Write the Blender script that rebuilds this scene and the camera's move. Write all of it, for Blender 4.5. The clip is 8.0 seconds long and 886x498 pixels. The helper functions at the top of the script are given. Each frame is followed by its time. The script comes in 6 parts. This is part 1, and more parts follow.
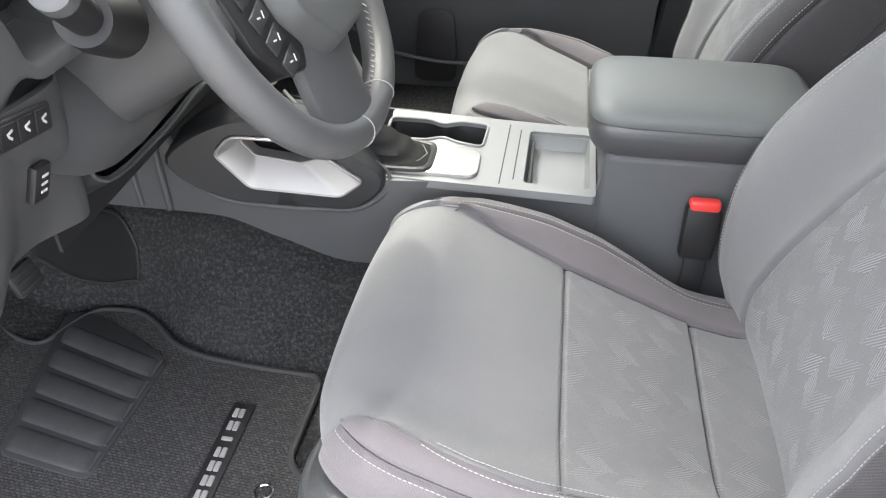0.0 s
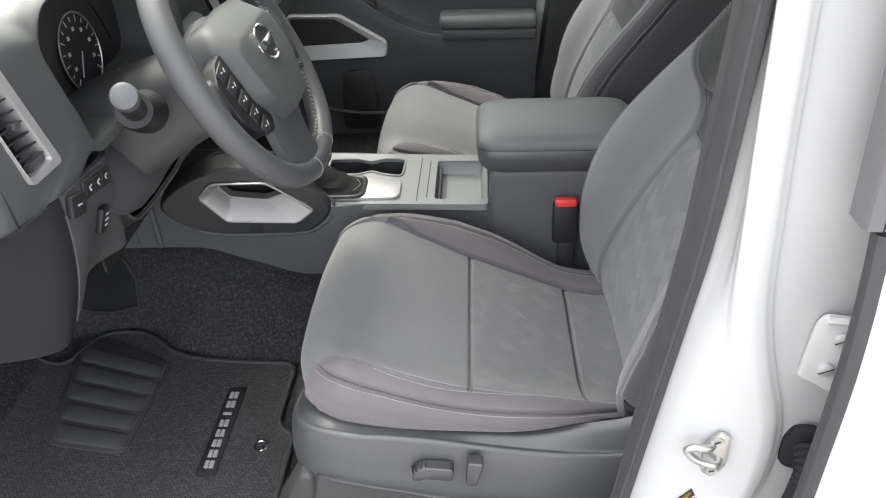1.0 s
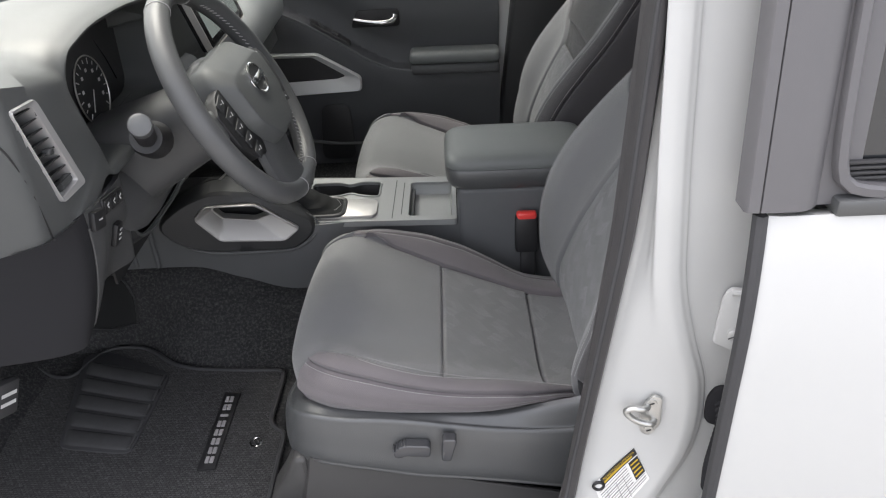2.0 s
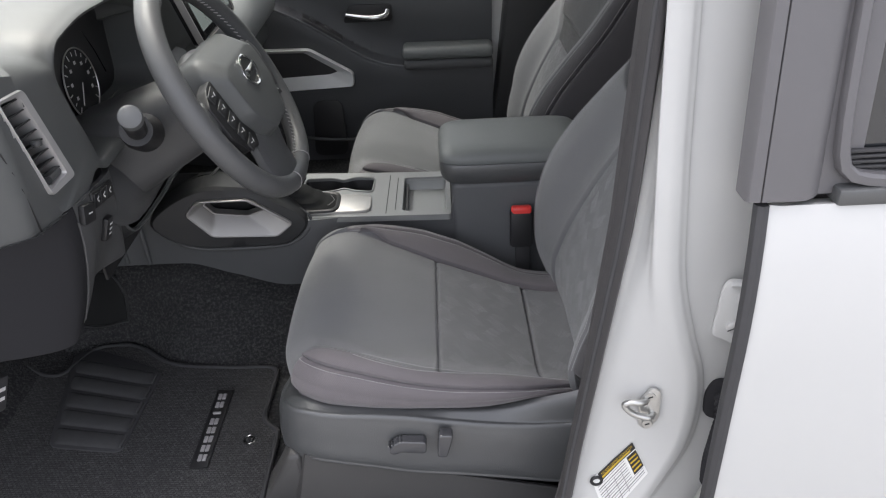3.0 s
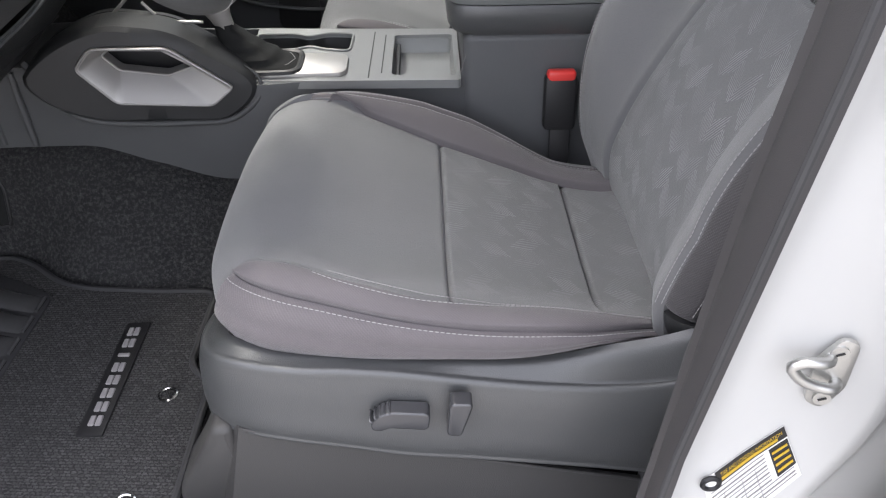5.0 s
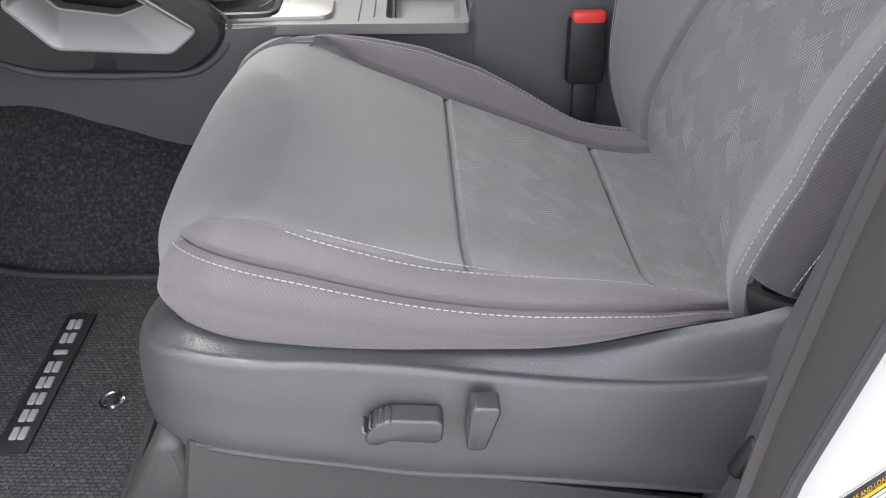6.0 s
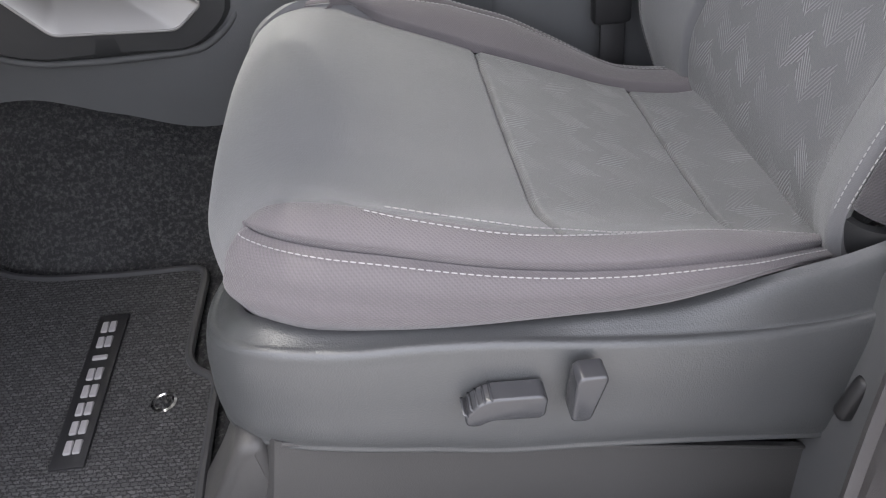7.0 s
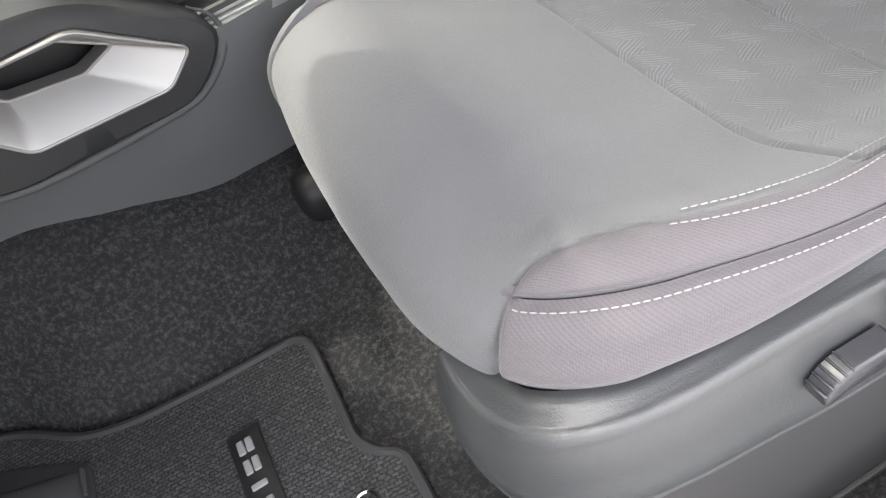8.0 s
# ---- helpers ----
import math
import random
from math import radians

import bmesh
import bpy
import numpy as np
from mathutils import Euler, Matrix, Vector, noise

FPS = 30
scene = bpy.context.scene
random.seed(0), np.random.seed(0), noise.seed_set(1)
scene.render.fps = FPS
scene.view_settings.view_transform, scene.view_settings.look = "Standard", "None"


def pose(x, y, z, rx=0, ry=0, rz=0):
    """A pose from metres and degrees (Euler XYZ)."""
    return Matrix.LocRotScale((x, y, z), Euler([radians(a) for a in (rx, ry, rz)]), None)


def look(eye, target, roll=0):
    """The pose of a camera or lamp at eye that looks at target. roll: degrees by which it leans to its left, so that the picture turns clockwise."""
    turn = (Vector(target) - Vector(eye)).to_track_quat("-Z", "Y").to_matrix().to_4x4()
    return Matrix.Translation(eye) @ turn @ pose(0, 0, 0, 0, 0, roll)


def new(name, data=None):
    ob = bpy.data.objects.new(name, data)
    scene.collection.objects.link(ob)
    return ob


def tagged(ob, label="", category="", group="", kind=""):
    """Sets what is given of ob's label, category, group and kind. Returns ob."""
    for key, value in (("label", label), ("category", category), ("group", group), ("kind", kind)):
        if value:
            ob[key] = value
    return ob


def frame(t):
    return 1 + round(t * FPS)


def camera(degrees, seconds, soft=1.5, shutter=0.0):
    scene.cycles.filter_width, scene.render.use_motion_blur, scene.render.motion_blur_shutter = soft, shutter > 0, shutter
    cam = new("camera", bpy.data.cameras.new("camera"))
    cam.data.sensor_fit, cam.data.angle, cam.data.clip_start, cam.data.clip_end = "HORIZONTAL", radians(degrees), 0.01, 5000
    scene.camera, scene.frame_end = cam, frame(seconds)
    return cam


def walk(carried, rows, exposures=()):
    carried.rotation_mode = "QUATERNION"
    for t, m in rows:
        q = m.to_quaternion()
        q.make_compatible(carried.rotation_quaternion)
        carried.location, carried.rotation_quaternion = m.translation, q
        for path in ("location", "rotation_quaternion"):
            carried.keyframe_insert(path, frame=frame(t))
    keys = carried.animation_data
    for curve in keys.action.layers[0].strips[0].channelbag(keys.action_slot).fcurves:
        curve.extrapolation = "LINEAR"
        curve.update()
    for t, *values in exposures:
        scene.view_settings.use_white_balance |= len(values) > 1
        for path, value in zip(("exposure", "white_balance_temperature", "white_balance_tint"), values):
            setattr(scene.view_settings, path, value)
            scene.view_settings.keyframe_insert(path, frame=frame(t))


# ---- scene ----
cam = camera(60.6, 8.0, 1.15)
METRES, EYE, TILT, LEAN, TURN = 1.47, 1.39, -37.0, 0.0, 8.5
ROWS = [
    (0.0, 0.0, 0.0, 0.0, 0.0, 0.0, -0.0),
    (0.5, 0.0136, -0.121, -0.0124, -2.48, 1.17, 3.5),
    (1.0, 0.0059, -0.227, -0.0486, -4.16, 2.95, 5.76),
    (1.5, 0.0027, -0.2885, -0.0721, -5.16, 4.15, 6.88),
    (2.0, 0.0008, -0.322, -0.0846, -5.66, 5.36, 7.51),
    (3.5, -0.0098, -0.2919, -0.0979, -6.61, 4.97, 7.64),
    (4.0, -0.0107, -0.2005, -0.099, -7.0, 1.55, 7.17),
    (4.5, 0.0001, -0.1077, -0.0973, -7.38, -0.49, 6.78),
    (6.0, 0.0046, 0.0912, -0.128, -8.63, 0.12, 7.02),
    (6.5, 0.0004, 0.1043, -0.1312, -9.22, -0.1, 7.43),
    (7.0, -0.0367, 0.1226, -0.1159, -10.39, -3.34, 12.46),
    (7.5, -0.0969, 0.1628, -0.0763, -13.71, -8.22, 22.48),
    (8.0, -0.1332, 0.2203, -0.0278, -21.99, -13.86, 33.57),
]
EXPOSURES = [(0.0, 3.68, 6750, 12), (0.5, 3.38, 6750, 12), (1.0, 2.97, 6750, 12), (1.5, 2.6, 6750, 12), (2.0, 2.44, 6750, 13), (3.5, 2.24, 6600, 14), (4.5, 2.52, 6600, 15),
             (6.0, 3.06, 6720, 15), (6.5, 2.91, 6700, 15), (7.0, 2.93, 6690, 15), (7.5, 3.37, 6850, 13), (8.0, 3.50, 6880, 13)]
walk(cam, [(t, pose(0, 0, EYE, TILT, LEAN, TURN) @ pose(METRES * x, METRES * y, METRES * z, 90 + pitch, roll, yaw)) for t, x, y, z, yaw, pitch, roll in ROWS], EXPOSURES)

# ---- light ----
world = bpy.data.worlds.new("sky")
scene.world = world
world.use_nodes = True
# a veiled sun stands over the passenger side
sun_way = Vector((-0.25, 0.38, 1.0)).normalized()
SUN_ELEV = math.asin(sun_way.z)
wn = world.node_tree.nodes
sky = wn.new("ShaderNodeTexSky")
sky.sky_type, sky.sun_disc, sky.sun_elevation = "NISHITA", False, SUN_ELEV
sky.sun_rotation = math.atan2(sun_way.x, sun_way.y)
sky.air_density, sky.dust_density, sky.ozone_density = 1.0, 5.0, 1.0
wn["Background"].inputs["Strength"].default_value = 0.15
veil = wn.new("ShaderNodeHueSaturation")
veil.inputs["Saturation"].default_value = 0.35
world.node_tree.links.new(sky.outputs["Color"], veil.inputs["Color"])
world.node_tree.links.new(veil.outputs["Color"], wn["Background"].inputs["Color"])
sun = new("sun", bpy.data.lights.new("sun", "SUN"))
sun.data.energy, sun.data.angle, sun.data.color = 0.45, radians(2.5), (1.0, 0.98, 0.95)
sun.matrix_world = look(sun_way * 30, (0, 0, 0))


# ---- materials ----
def shader(name):
    m = bpy.data.materials.new(name)
    m.use_nodes = True
    t = m.node_tree
    return m, t, t.nodes["Principled BSDF"]


def node(t, kind, **values):
    n = t.nodes.new(kind)
    for k, v in values.items():
        n.inputs[k.replace("_", " ")].default_value = v
    return n


def math_node(t, op, a, b=None):
    n = t.nodes.new("ShaderNodeMath")
    n.operation = op
    for i, v in enumerate((a, b)):
        if v is None:
            continue
        if isinstance(v, (int, float)):
            n.inputs[i].default_value = v
        else:
            t.links.new(v, n.inputs[i])
    return n.outputs[0]


def mixed(t, fac, a, b):
    n = t.nodes.new("ShaderNodeMix")
    n.data_type = "RGBA"
    if isinstance(fac, (int, float)):
        n.inputs[0].default_value = fac
    else:
        t.links.new(fac, n.inputs[0])
    for i, v in ((6, a), (7, b)):
        if isinstance(v, tuple):
            n.inputs[i].default_value = (*v, 1)
        else:
            t.links.new(v, n.inputs[i])
    return n.outputs[2]


def surface(name, color, rough, metal=0.0, grain=900.0, relief=0.1, blotch=6.0, vary=0.12, sheen=0.0, spec=0.5, rvary=0.08):
    """A plain material with grain, broad variation of tone and roughness, and fine relief."""
    m, t, b = shader(name)
    pos = t.nodes.new("ShaderNodeTexCoord").outputs["Object"]
    big = node(t, "ShaderNodeTexNoise", Scale=blotch, Detail=4.0, Roughness=0.6)
    fine = node(t, "ShaderNodeTexNoise", Scale=grain, Detail=2.0)
    for n in (big, fine):
        t.links.new(pos, n.inputs["Vector"])
    dark = tuple(c * (1 - vary) for c in color)
    light = tuple(min(1, c * (1 + vary)) for c in color)
    tone = math_node(t, "ADD", math_node(t, "MULTIPLY", big.outputs[0], 0.7), math_node(t, "MULTIPLY", fine.outputs[0], 0.3))
    t.links.new(mixed(t, tone, dark, light), b.inputs["Base Color"])
    t.links.new(math_node(t, "ADD", math_node(t, "MULTIPLY", big.outputs[0], 2 * rvary), rough - rvary), b.inputs["Roughness"])
    b.inputs["Metallic"].default_value = metal
    b.inputs["Specular IOR Level"].default_value = spec
    if sheen:
        b.inputs["Sheen Weight"].default_value, b.inputs["Sheen Roughness"].default_value = sheen, 0.5
    if relief:
        bump = node(t, "ShaderNodeBump", Strength=relief, Distance=0.0006)
        t.links.new(fine.outputs[0], bump.inputs["Height"])
        t.links.new(bump.outputs[0], b.inputs["Normal"])
    return m


def cloth(name, color, pitch, twill=0.5, patches=False, pale_by=0.5):
    """Woven seat cloth on its UV map (metres): a fine twill, faint mottling and, on the inserts, patches of pale ribs."""
    m, t, b = shader(name)
    tc = t.nodes.new("ShaderNodeTexCoord")
    uv = tc.outputs["UV"]
    sep = t.nodes.new("ShaderNodeSeparateXYZ")
    t.links.new(uv, sep.inputs[0])
    u, v = sep.outputs[0], sep.outputs[1]
    big = node(t, "ShaderNodeTexNoise", Scale=7.0, Detail=5.0, Roughness=0.65)
    fine = node(t, "ShaderNodeTexNoise", Scale=480.0, Detail=3.0, Roughness=0.75)
    t.links.new(tc.outputs["Object"], big.inputs["Vector"])
    t.links.new(tc.outputs["Object"], fine.inputs["Vector"])
    along = math_node(t, "ADD", math_node(t, "MULTIPLY", u, 0.55), math_node(t, "MULTIPLY", v, 0.84))
    rib = math_node(t, "SINE", math_node(t, "MULTIPLY", along, 2 * math.pi / pitch))
    across = math_node(t, "SUBTRACT", math_node(t, "MULTIPLY", u, 0.84), math_node(t, "MULTIPLY", v, 0.55))
    dots = math_node(t, "MULTIPLY", rib, math_node(t, "SINE", math_node(t, "MULTIPLY", across, 2 * math.pi / (1.25 * pitch))))
    dots = math_node(t, "ADD", math_node(t, "MULTIPLY", dots, 0.45), math_node(t, "MULTIPLY", rib, 0.55))
    weave = math_node(t, "ADD", math_node(t, "MULTIPLY", dots, 0.5 * twill), fine.outputs[0])
    dark, light = tuple(c * 0.82 for c in color), tuple(c * 1.16 for c in color)
    base = mixed(t, big.outputs[0], dark, light)
    base = mixed(t, math_node(t, "MULTIPLY", fine.outputs[0], 0.6), base, tuple(c * 1.3 for c in color))
    base = mixed(t, math_node(t, "MULTIPLY", math_node(t, "ADD", dots, 1.0), 0.5 * twill), base, tuple(c * 0.62 for c in color))
    height = weave
    if patches:
        # rows of slanted patches, every second one filled with pale slanting ribs
        row = math_node(t, "FLOOR", math_node(t, "DIVIDE", v, 0.021))
        odd = math_node(t, "SUBTRACT", math_node(t, "MULTIPLY", math_node(t, "MODULO", math_node(t, "ABSOLUTE", row), 2.0), 2.0), 1.0)
        inside = math_node(t, "SUBTRACT", v, math_node(t, "MULTIPLY", row, 0.021))
        side = math_node(t, "MULTIPLY", math_node(t, "MULTIPLY", inside, odd), 0.75)
        shift = math_node(t, "ADD", math_node(t, "ADD", u, side), math_node(t, "MULTIPLY", row, 0.0187))
        cell = math_node(t, "FRACT", math_node(t, "DIVIDE", shift, 0.046))
        fill = math_node(t, "LESS_THAN", cell, 0.56)
        pick = t.nodes.new("ShaderNodeCombineXYZ")
        t.links.new(row, pick.inputs[0])
        t.links.new(math_node(t, "FLOOR", math_node(t, "DIVIDE", shift, 0.046)), pick.inputs[1])
        chance = t.nodes.new("ShaderNodeTexWhiteNoise")
        t.links.new(pick.outputs[0], chance.inputs["Vector"])
        fill = math_node(t, "MULTIPLY", fill, math_node(t, "MINIMUM", math_node(t, "ADD", chance.outputs["Value"], 0.35), 1.0))
        wob = node(t, "ShaderNodeTexNoise", Scale=14.0, Detail=1.0)
        t.links.new(uv, wob.inputs["Vector"])
        fill = math_node(t, "MULTIPLY", fill, math_node(t, "MULTIPLY", math_node(t, "SUBTRACT", wob.outputs[0], 0.27), 3.2))
        line = math_node(t, "ADD", math_node(t, "MULTIPLY", u, 0.5), math_node(t, "MULTIPLY", math_node(t, "MULTIPLY", v, 0.86), odd))
        ribs = math_node(t, "MULTIPLY", math_node(t, "ADD", math_node(t, "SINE", math_node(t, "MULTIPLY", line, 2 * math.pi / 0.0029)), 1.0), 0.5)
        ribs = math_node(t, "MULTIPLY", ribs, ribs)
        pale = math_node(t, "MINIMUM", math_node(t, "MAXIMUM", math_node(t, "MULTIPLY", fill, ribs), 0.0), 1.0)
        base = mixed(t, math_node(t, "MAXIMUM", math_node(t, "MULTIPLY", fill, 0.7 * pale_by), 0.0), base, tuple(c * 0.72 for c in color))
        base = mixed(t, math_node(t, "MULTIPLY", pale, pale_by), base, tuple(min(1, c * 2.0) for c in color))
        height = math_node(t, "ADD", weave, math_node(t, "MULTIPLY", pale, 0.8))
    t.links.new(base, b.inputs["Base Color"])
    b.inputs["Roughness"].default_value, b.inputs["Specular IOR Level"].default_value = 0.9, 0.25
    b.inputs["Sheen Weight"].default_value, b.inputs["Sheen Roughness"].default_value = 0.25, 0.45
    bump = node(t, "ShaderNodeBump", Strength=0.8, Distance=0.0007)
    t.links.new(height, bump.inputs["Height"])
    t.links.new(bump.outputs[0], b.inputs["Normal"])
    return m


CLOTH = cloth("seat_cloth", (0.165, 0.166, 0.169), 0.0015, 0.25)
TWILL = cloth("bolster_cloth", (0.145, 0.133, 0.138), 0.0019, 0.45)
SIDE_CLOTH = cloth("backrest_side_cloth", (0.066, 0.063, 0.066), 0.0024, 0.7)
INSERT = cloth("insert_cloth", (0.160, 0.161, 0.164), 0.0014, 0.25, True)
INSERT_BACK = cloth("backrest_insert_cloth", (0.138, 0.139, 0.143), 0.0014, 0.25, True, 0.9)
MESH = cloth("mesh_cloth", (0.060, 0.061, 0.060), 0.0036, 1.4)
THREAD = surface("pale_thread", (0.38, 0.37, 0.37), 0.8, vary=0.1)
PLASTIC = surface("dark_grained_plastic", (0.069, 0.072, 0.073), 0.38, grain=850, relief=0.5, vary=0.3, spec=0.9)
SKIRT = surface("skirt_plastic", (0.052, 0.051, 0.050), 0.5, grain=900, relief=0.4)
SWITCH = surface("switch_plastic", (0.046, 0.047, 0.051), 0.26, grain=1500, relief=0.15, spec=0.9)
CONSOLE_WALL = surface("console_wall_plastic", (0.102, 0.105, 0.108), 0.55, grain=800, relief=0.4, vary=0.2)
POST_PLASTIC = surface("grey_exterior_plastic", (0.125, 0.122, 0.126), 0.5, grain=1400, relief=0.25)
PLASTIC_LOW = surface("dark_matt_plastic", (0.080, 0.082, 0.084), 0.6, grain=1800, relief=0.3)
DOORTRIM = surface("door_trim_plastic", (0.080, 0.082, 0.086), 0.55, grain=1300, relief=0.35)
DASH = surface("dash_soft_plastic", (0.092, 0.096, 0.095), 0.46, grain=1300, relief=0.35, spec=0.45)
CONSOLE_TOP = surface("console_satin_plastic", (0.225, 0.231, 0.229), 0.36, grain=1500, relief=0.25)
KNEE_PLASTIC = surface("knee_panel_plastic", (0.074, 0.075, 0.076), 0.45, grain=1400, relief=0.35)
STALK_GREY = surface("stalk_grey_plastic", (0.10, 0.103, 0.105), 0.4, grain=1400, relief=0.25)
PAD = surface("soft_black_pad", (0.030, 0.031, 0.032), 0.5, grain=1300, relief=0.35)
BOOT = surface("boot_leather", (0.012, 0.0125, 0.0125), 0.65, grain=700, relief=0.6, spec=0.2)
GLOSS = surface("gloss_black", (0.012, 0.012, 0.013), 0.15, relief=0.0)
SCREEN = surface("screen_glass", (0.060, 0.068, 0.072), 0.12, relief=0.0, vary=0.05, spec=1.0)
lit = SCREEN.node_tree.nodes["Principled BSDF"]
lit.inputs["Emission Color"].default_value, lit.inputs["Emission Strength"].default_value = (0.80, 0.95, 0.90, 1), 0.035
PULL_SILVER = surface("pale_silver_paint", (0.70, 0.70, 0.69), 0.40, metal=0.15, relief=0.05, vary=0.05)
VENT_SILVER = surface("vent_silver_paint", (0.44, 0.435, 0.43), 0.36, metal=0.35, relief=0.05, vary=0.05)
DASH_PAD = surface("pale_dash_pad", (0.26, 0.268, 0.266), 0.50, grain=1300, relief=0.35)
COWL = surface("instrument_cowl_plastic", (0.040, 0.039, 0.040), 0.45, grain=1500, relief=0.2)
# black of the bellows; on the dash's end panel it paints shade
BELLOWS_END_SHADE = surface("matt_black_plastic", (0.024, 0.024, 0.026), 0.85, grain=1500, relief=0.2, spec=0.12)
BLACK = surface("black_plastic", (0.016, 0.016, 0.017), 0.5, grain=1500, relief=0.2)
SATIN = surface("satin_silver_paint", (0.40, 0.39, 0.375), 0.42, metal=0.6, relief=0.05, vary=0.05)
CHROME = surface("chrome", (0.75, 0.75, 0.75), 0.12, metal=1.0, relief=0.0, vary=0.04)
LEATHER = surface("wheel_leather", (0.090, 0.092, 0.093), 0.42, grain=1100, relief=0.5)
VINYL = surface("armrest_vinyl", (0.140, 0.149, 0.147), 0.46, grain=1400, relief=0.4)
PAINT = surface("white_paint", (0.520, 0.523, 0.510), 0.38, relief=0.0, vary=0.015, blotch=1.2, rvary=0.01)
RUBBER = surface("black_rubber", (0.042, 0.042, 0.044), 0.65, grain=1200, relief=0.3)
HEEL = surface("heel_pad_vinyl", (0.072, 0.072, 0.073), 0.22, grain=160, relief=0.4, vary=0.2, blotch=25)
SEAL = surface("door_seal_rubber", (0.056, 0.053, 0.054), 0.5, grain=1200, relief=0.25)
RED = surface("red_button", (0.78, 0.055, 0.048), 0.30, relief=0.05, vary=0.05)
ZINC = surface("pale_zinc", (0.50, 0.50, 0.49), 0.4, metal=0.4, relief=0.05)
STEEL = surface("zinc_steel", (0.55, 0.55, 0.53), 0.35, metal=0.9, grain=600, relief=0.1)
HEADLINER = surface("headliner", (0.62, 0.62, 0.60), 0.9, grain=900, relief=0.3)
INK = surface("pale_ink", (0.6, 0.6, 0.6), 0.6, relief=0.0)


def pile(name, color, fleck, scale, relief):
    """Carpet: dark pile with pale flecks."""
    m, t, b = shader(name)
    pos = t.nodes.new("ShaderNodeTexCoord").outputs["Object"]
    spot = node(t, "ShaderNodeTexVoronoi", Scale=scale)
    big = node(t, "ShaderNodeTexNoise", Scale=9.0, Detail=6.0)
    fine = node(t, "ShaderNodeTexNoise", Scale=scale * 0.58, Detail=5.0, Roughness=0.75)
    for n in (spot, big, fine):
        t.links.new(pos, n.inputs["Vector"])
    tone = mixed(t, big.outputs[0], tuple(c * 0.6 for c in color), tuple(c * 1.3 for c in color))
    ramp = t.nodes.new("ShaderNodeValToRGB")
    ramp.color_ramp.elements[0].position, ramp.color_ramp.elements[1].position = 0.47, 0.72
    t.links.new(fine.outputs[0], ramp.inputs[0])
    t.links.new(mixed(t, ramp.outputs[0], tone, fleck), b.inputs["Base Color"])
    b.inputs["Roughness"].default_value, b.inputs["Specular IOR Level"].default_value = 0.95, 0.15
    bump = node(t, "ShaderNodeBump", Strength=relief, Distance=0.002)
    t.links.new(math_node(t, "ADD", fine.outputs[0], math_node(t, "MULTIPLY", spot.outputs[0], 0.5)), bump.inputs["Height"])
    t.links.new(bump.outputs[0], b.inputs["Normal"])
    return m


CARPET = pile("floor_carpet", (0.032, 0.032, 0.033), (0.096, 0.095, 0.094), 330.0, 1.0)


def woven_mat():
    """Loop-pile floor mat: short cross ribs in a loose grid."""
    m, t, b = shader("mat_weave")
    pos = t.nodes.new("ShaderNodeTexCoord").outputs["Object"]
    sep = t.nodes.new("ShaderNodeSeparateXYZ")
    t.links.new(pos, sep.inputs[0])
    brick = node(t, "ShaderNodeTexBrick", Scale=1.0, Mortar_Size=0.0010, Brick_Width=0.0072, Row_Height=0.0040, Mortar_Smooth=0.8)
    brick.inputs["Color1"].default_value, brick.inputs["Color2"].default_value = (1, 1, 1, 1), (0.45, 0.45, 0.45, 1)
    brick.inputs["Mortar"].default_value = (0, 0, 0, 1)
    turn = t.nodes.new("ShaderNodeMapping")
    turn.inputs["Rotation"].default_value = (0, 0, radians(4))
    t.links.new(pos, turn.inputs[0])
    wob = node(t, "ShaderNodeTexNoise", Scale=330.0, Detail=2.0)
    t.links.new(pos, wob.inputs["Vector"])
    shake = t.nodes.new("ShaderNodeVectorMath")
    shake.operation = "MULTIPLY_ADD"
    shake.inputs[1].default_value = (0.0060, 0.0060, 0.0)
    t.links.new(wob.outputs["Color"], shake.inputs[0])
    t.links.new(turn.outputs[0], shake.inputs[2])
    t.links.new(shake.outputs[0], brick.inputs["Vector"])
    big = node(t, "ShaderNodeTexNoise", Scale=8.0, Detail=5.0)
    t.links.new(pos, big.inputs["Vector"])
    tone = mixed(t, big.outputs[0], (0.085, 0.084, 0.084), (0.130, 0.128, 0.128))
    h = math_node(t, "MULTIPLY", brick.outputs[0], math_node(t, "ADD", wob.outputs[0], 0.3))
    t.links.new(mixed(t, h, (0.034, 0.034, 0.034), tone), b.inputs["Base Color"])
    b.inputs["Roughness"].default_value, b.inputs["Specular IOR Level"].default_value = 0.9, 0.2
    bump = node(t, "ShaderNodeBump", Strength=0.9, Distance=0.0015)
    t.links.new(h, bump.inputs["Height"])
    t.links.new(bump.outputs[0], b.inputs["Normal"])
    return m


MAT = woven_mat()


def glass(name, tint):
    """A thin tinted pane: clear through, with a faint reflection."""
    m, t, b = shader(name)
    t.nodes.remove(b)
    clear, gloss, mix = t.nodes.new("ShaderNodeBsdfTransparent"), t.nodes.new("ShaderNodeBsdfGlossy"), t.nodes.new("ShaderNodeMixShader")
    clear.inputs["Color"].default_value = (*tint, 1)
    gloss.inputs["Roughness"].default_value = 0.02
    mix.inputs[0].default_value = 0.07
    t.links.new(clear.outputs[0], mix.inputs[1])
    t.links.new(gloss.outputs[0], mix.inputs[2])
    t.links.new(mix.outputs[0], t.nodes["Material Output"].inputs["Surface"])
    return m


GLASS = glass("window_glass", (0.88, 0.90, 0.88))
SIDE_GLASS = glass("side_window_glass", (0.64, 0.66, 0.65))
PRIVACY = glass("rear_window_glass", (0.22, 0.23, 0.23))
TINTED = surface("dark_privacy_glass", (0.02, 0.022, 0.024), 0.05, relief=0.0, spec=1.0)


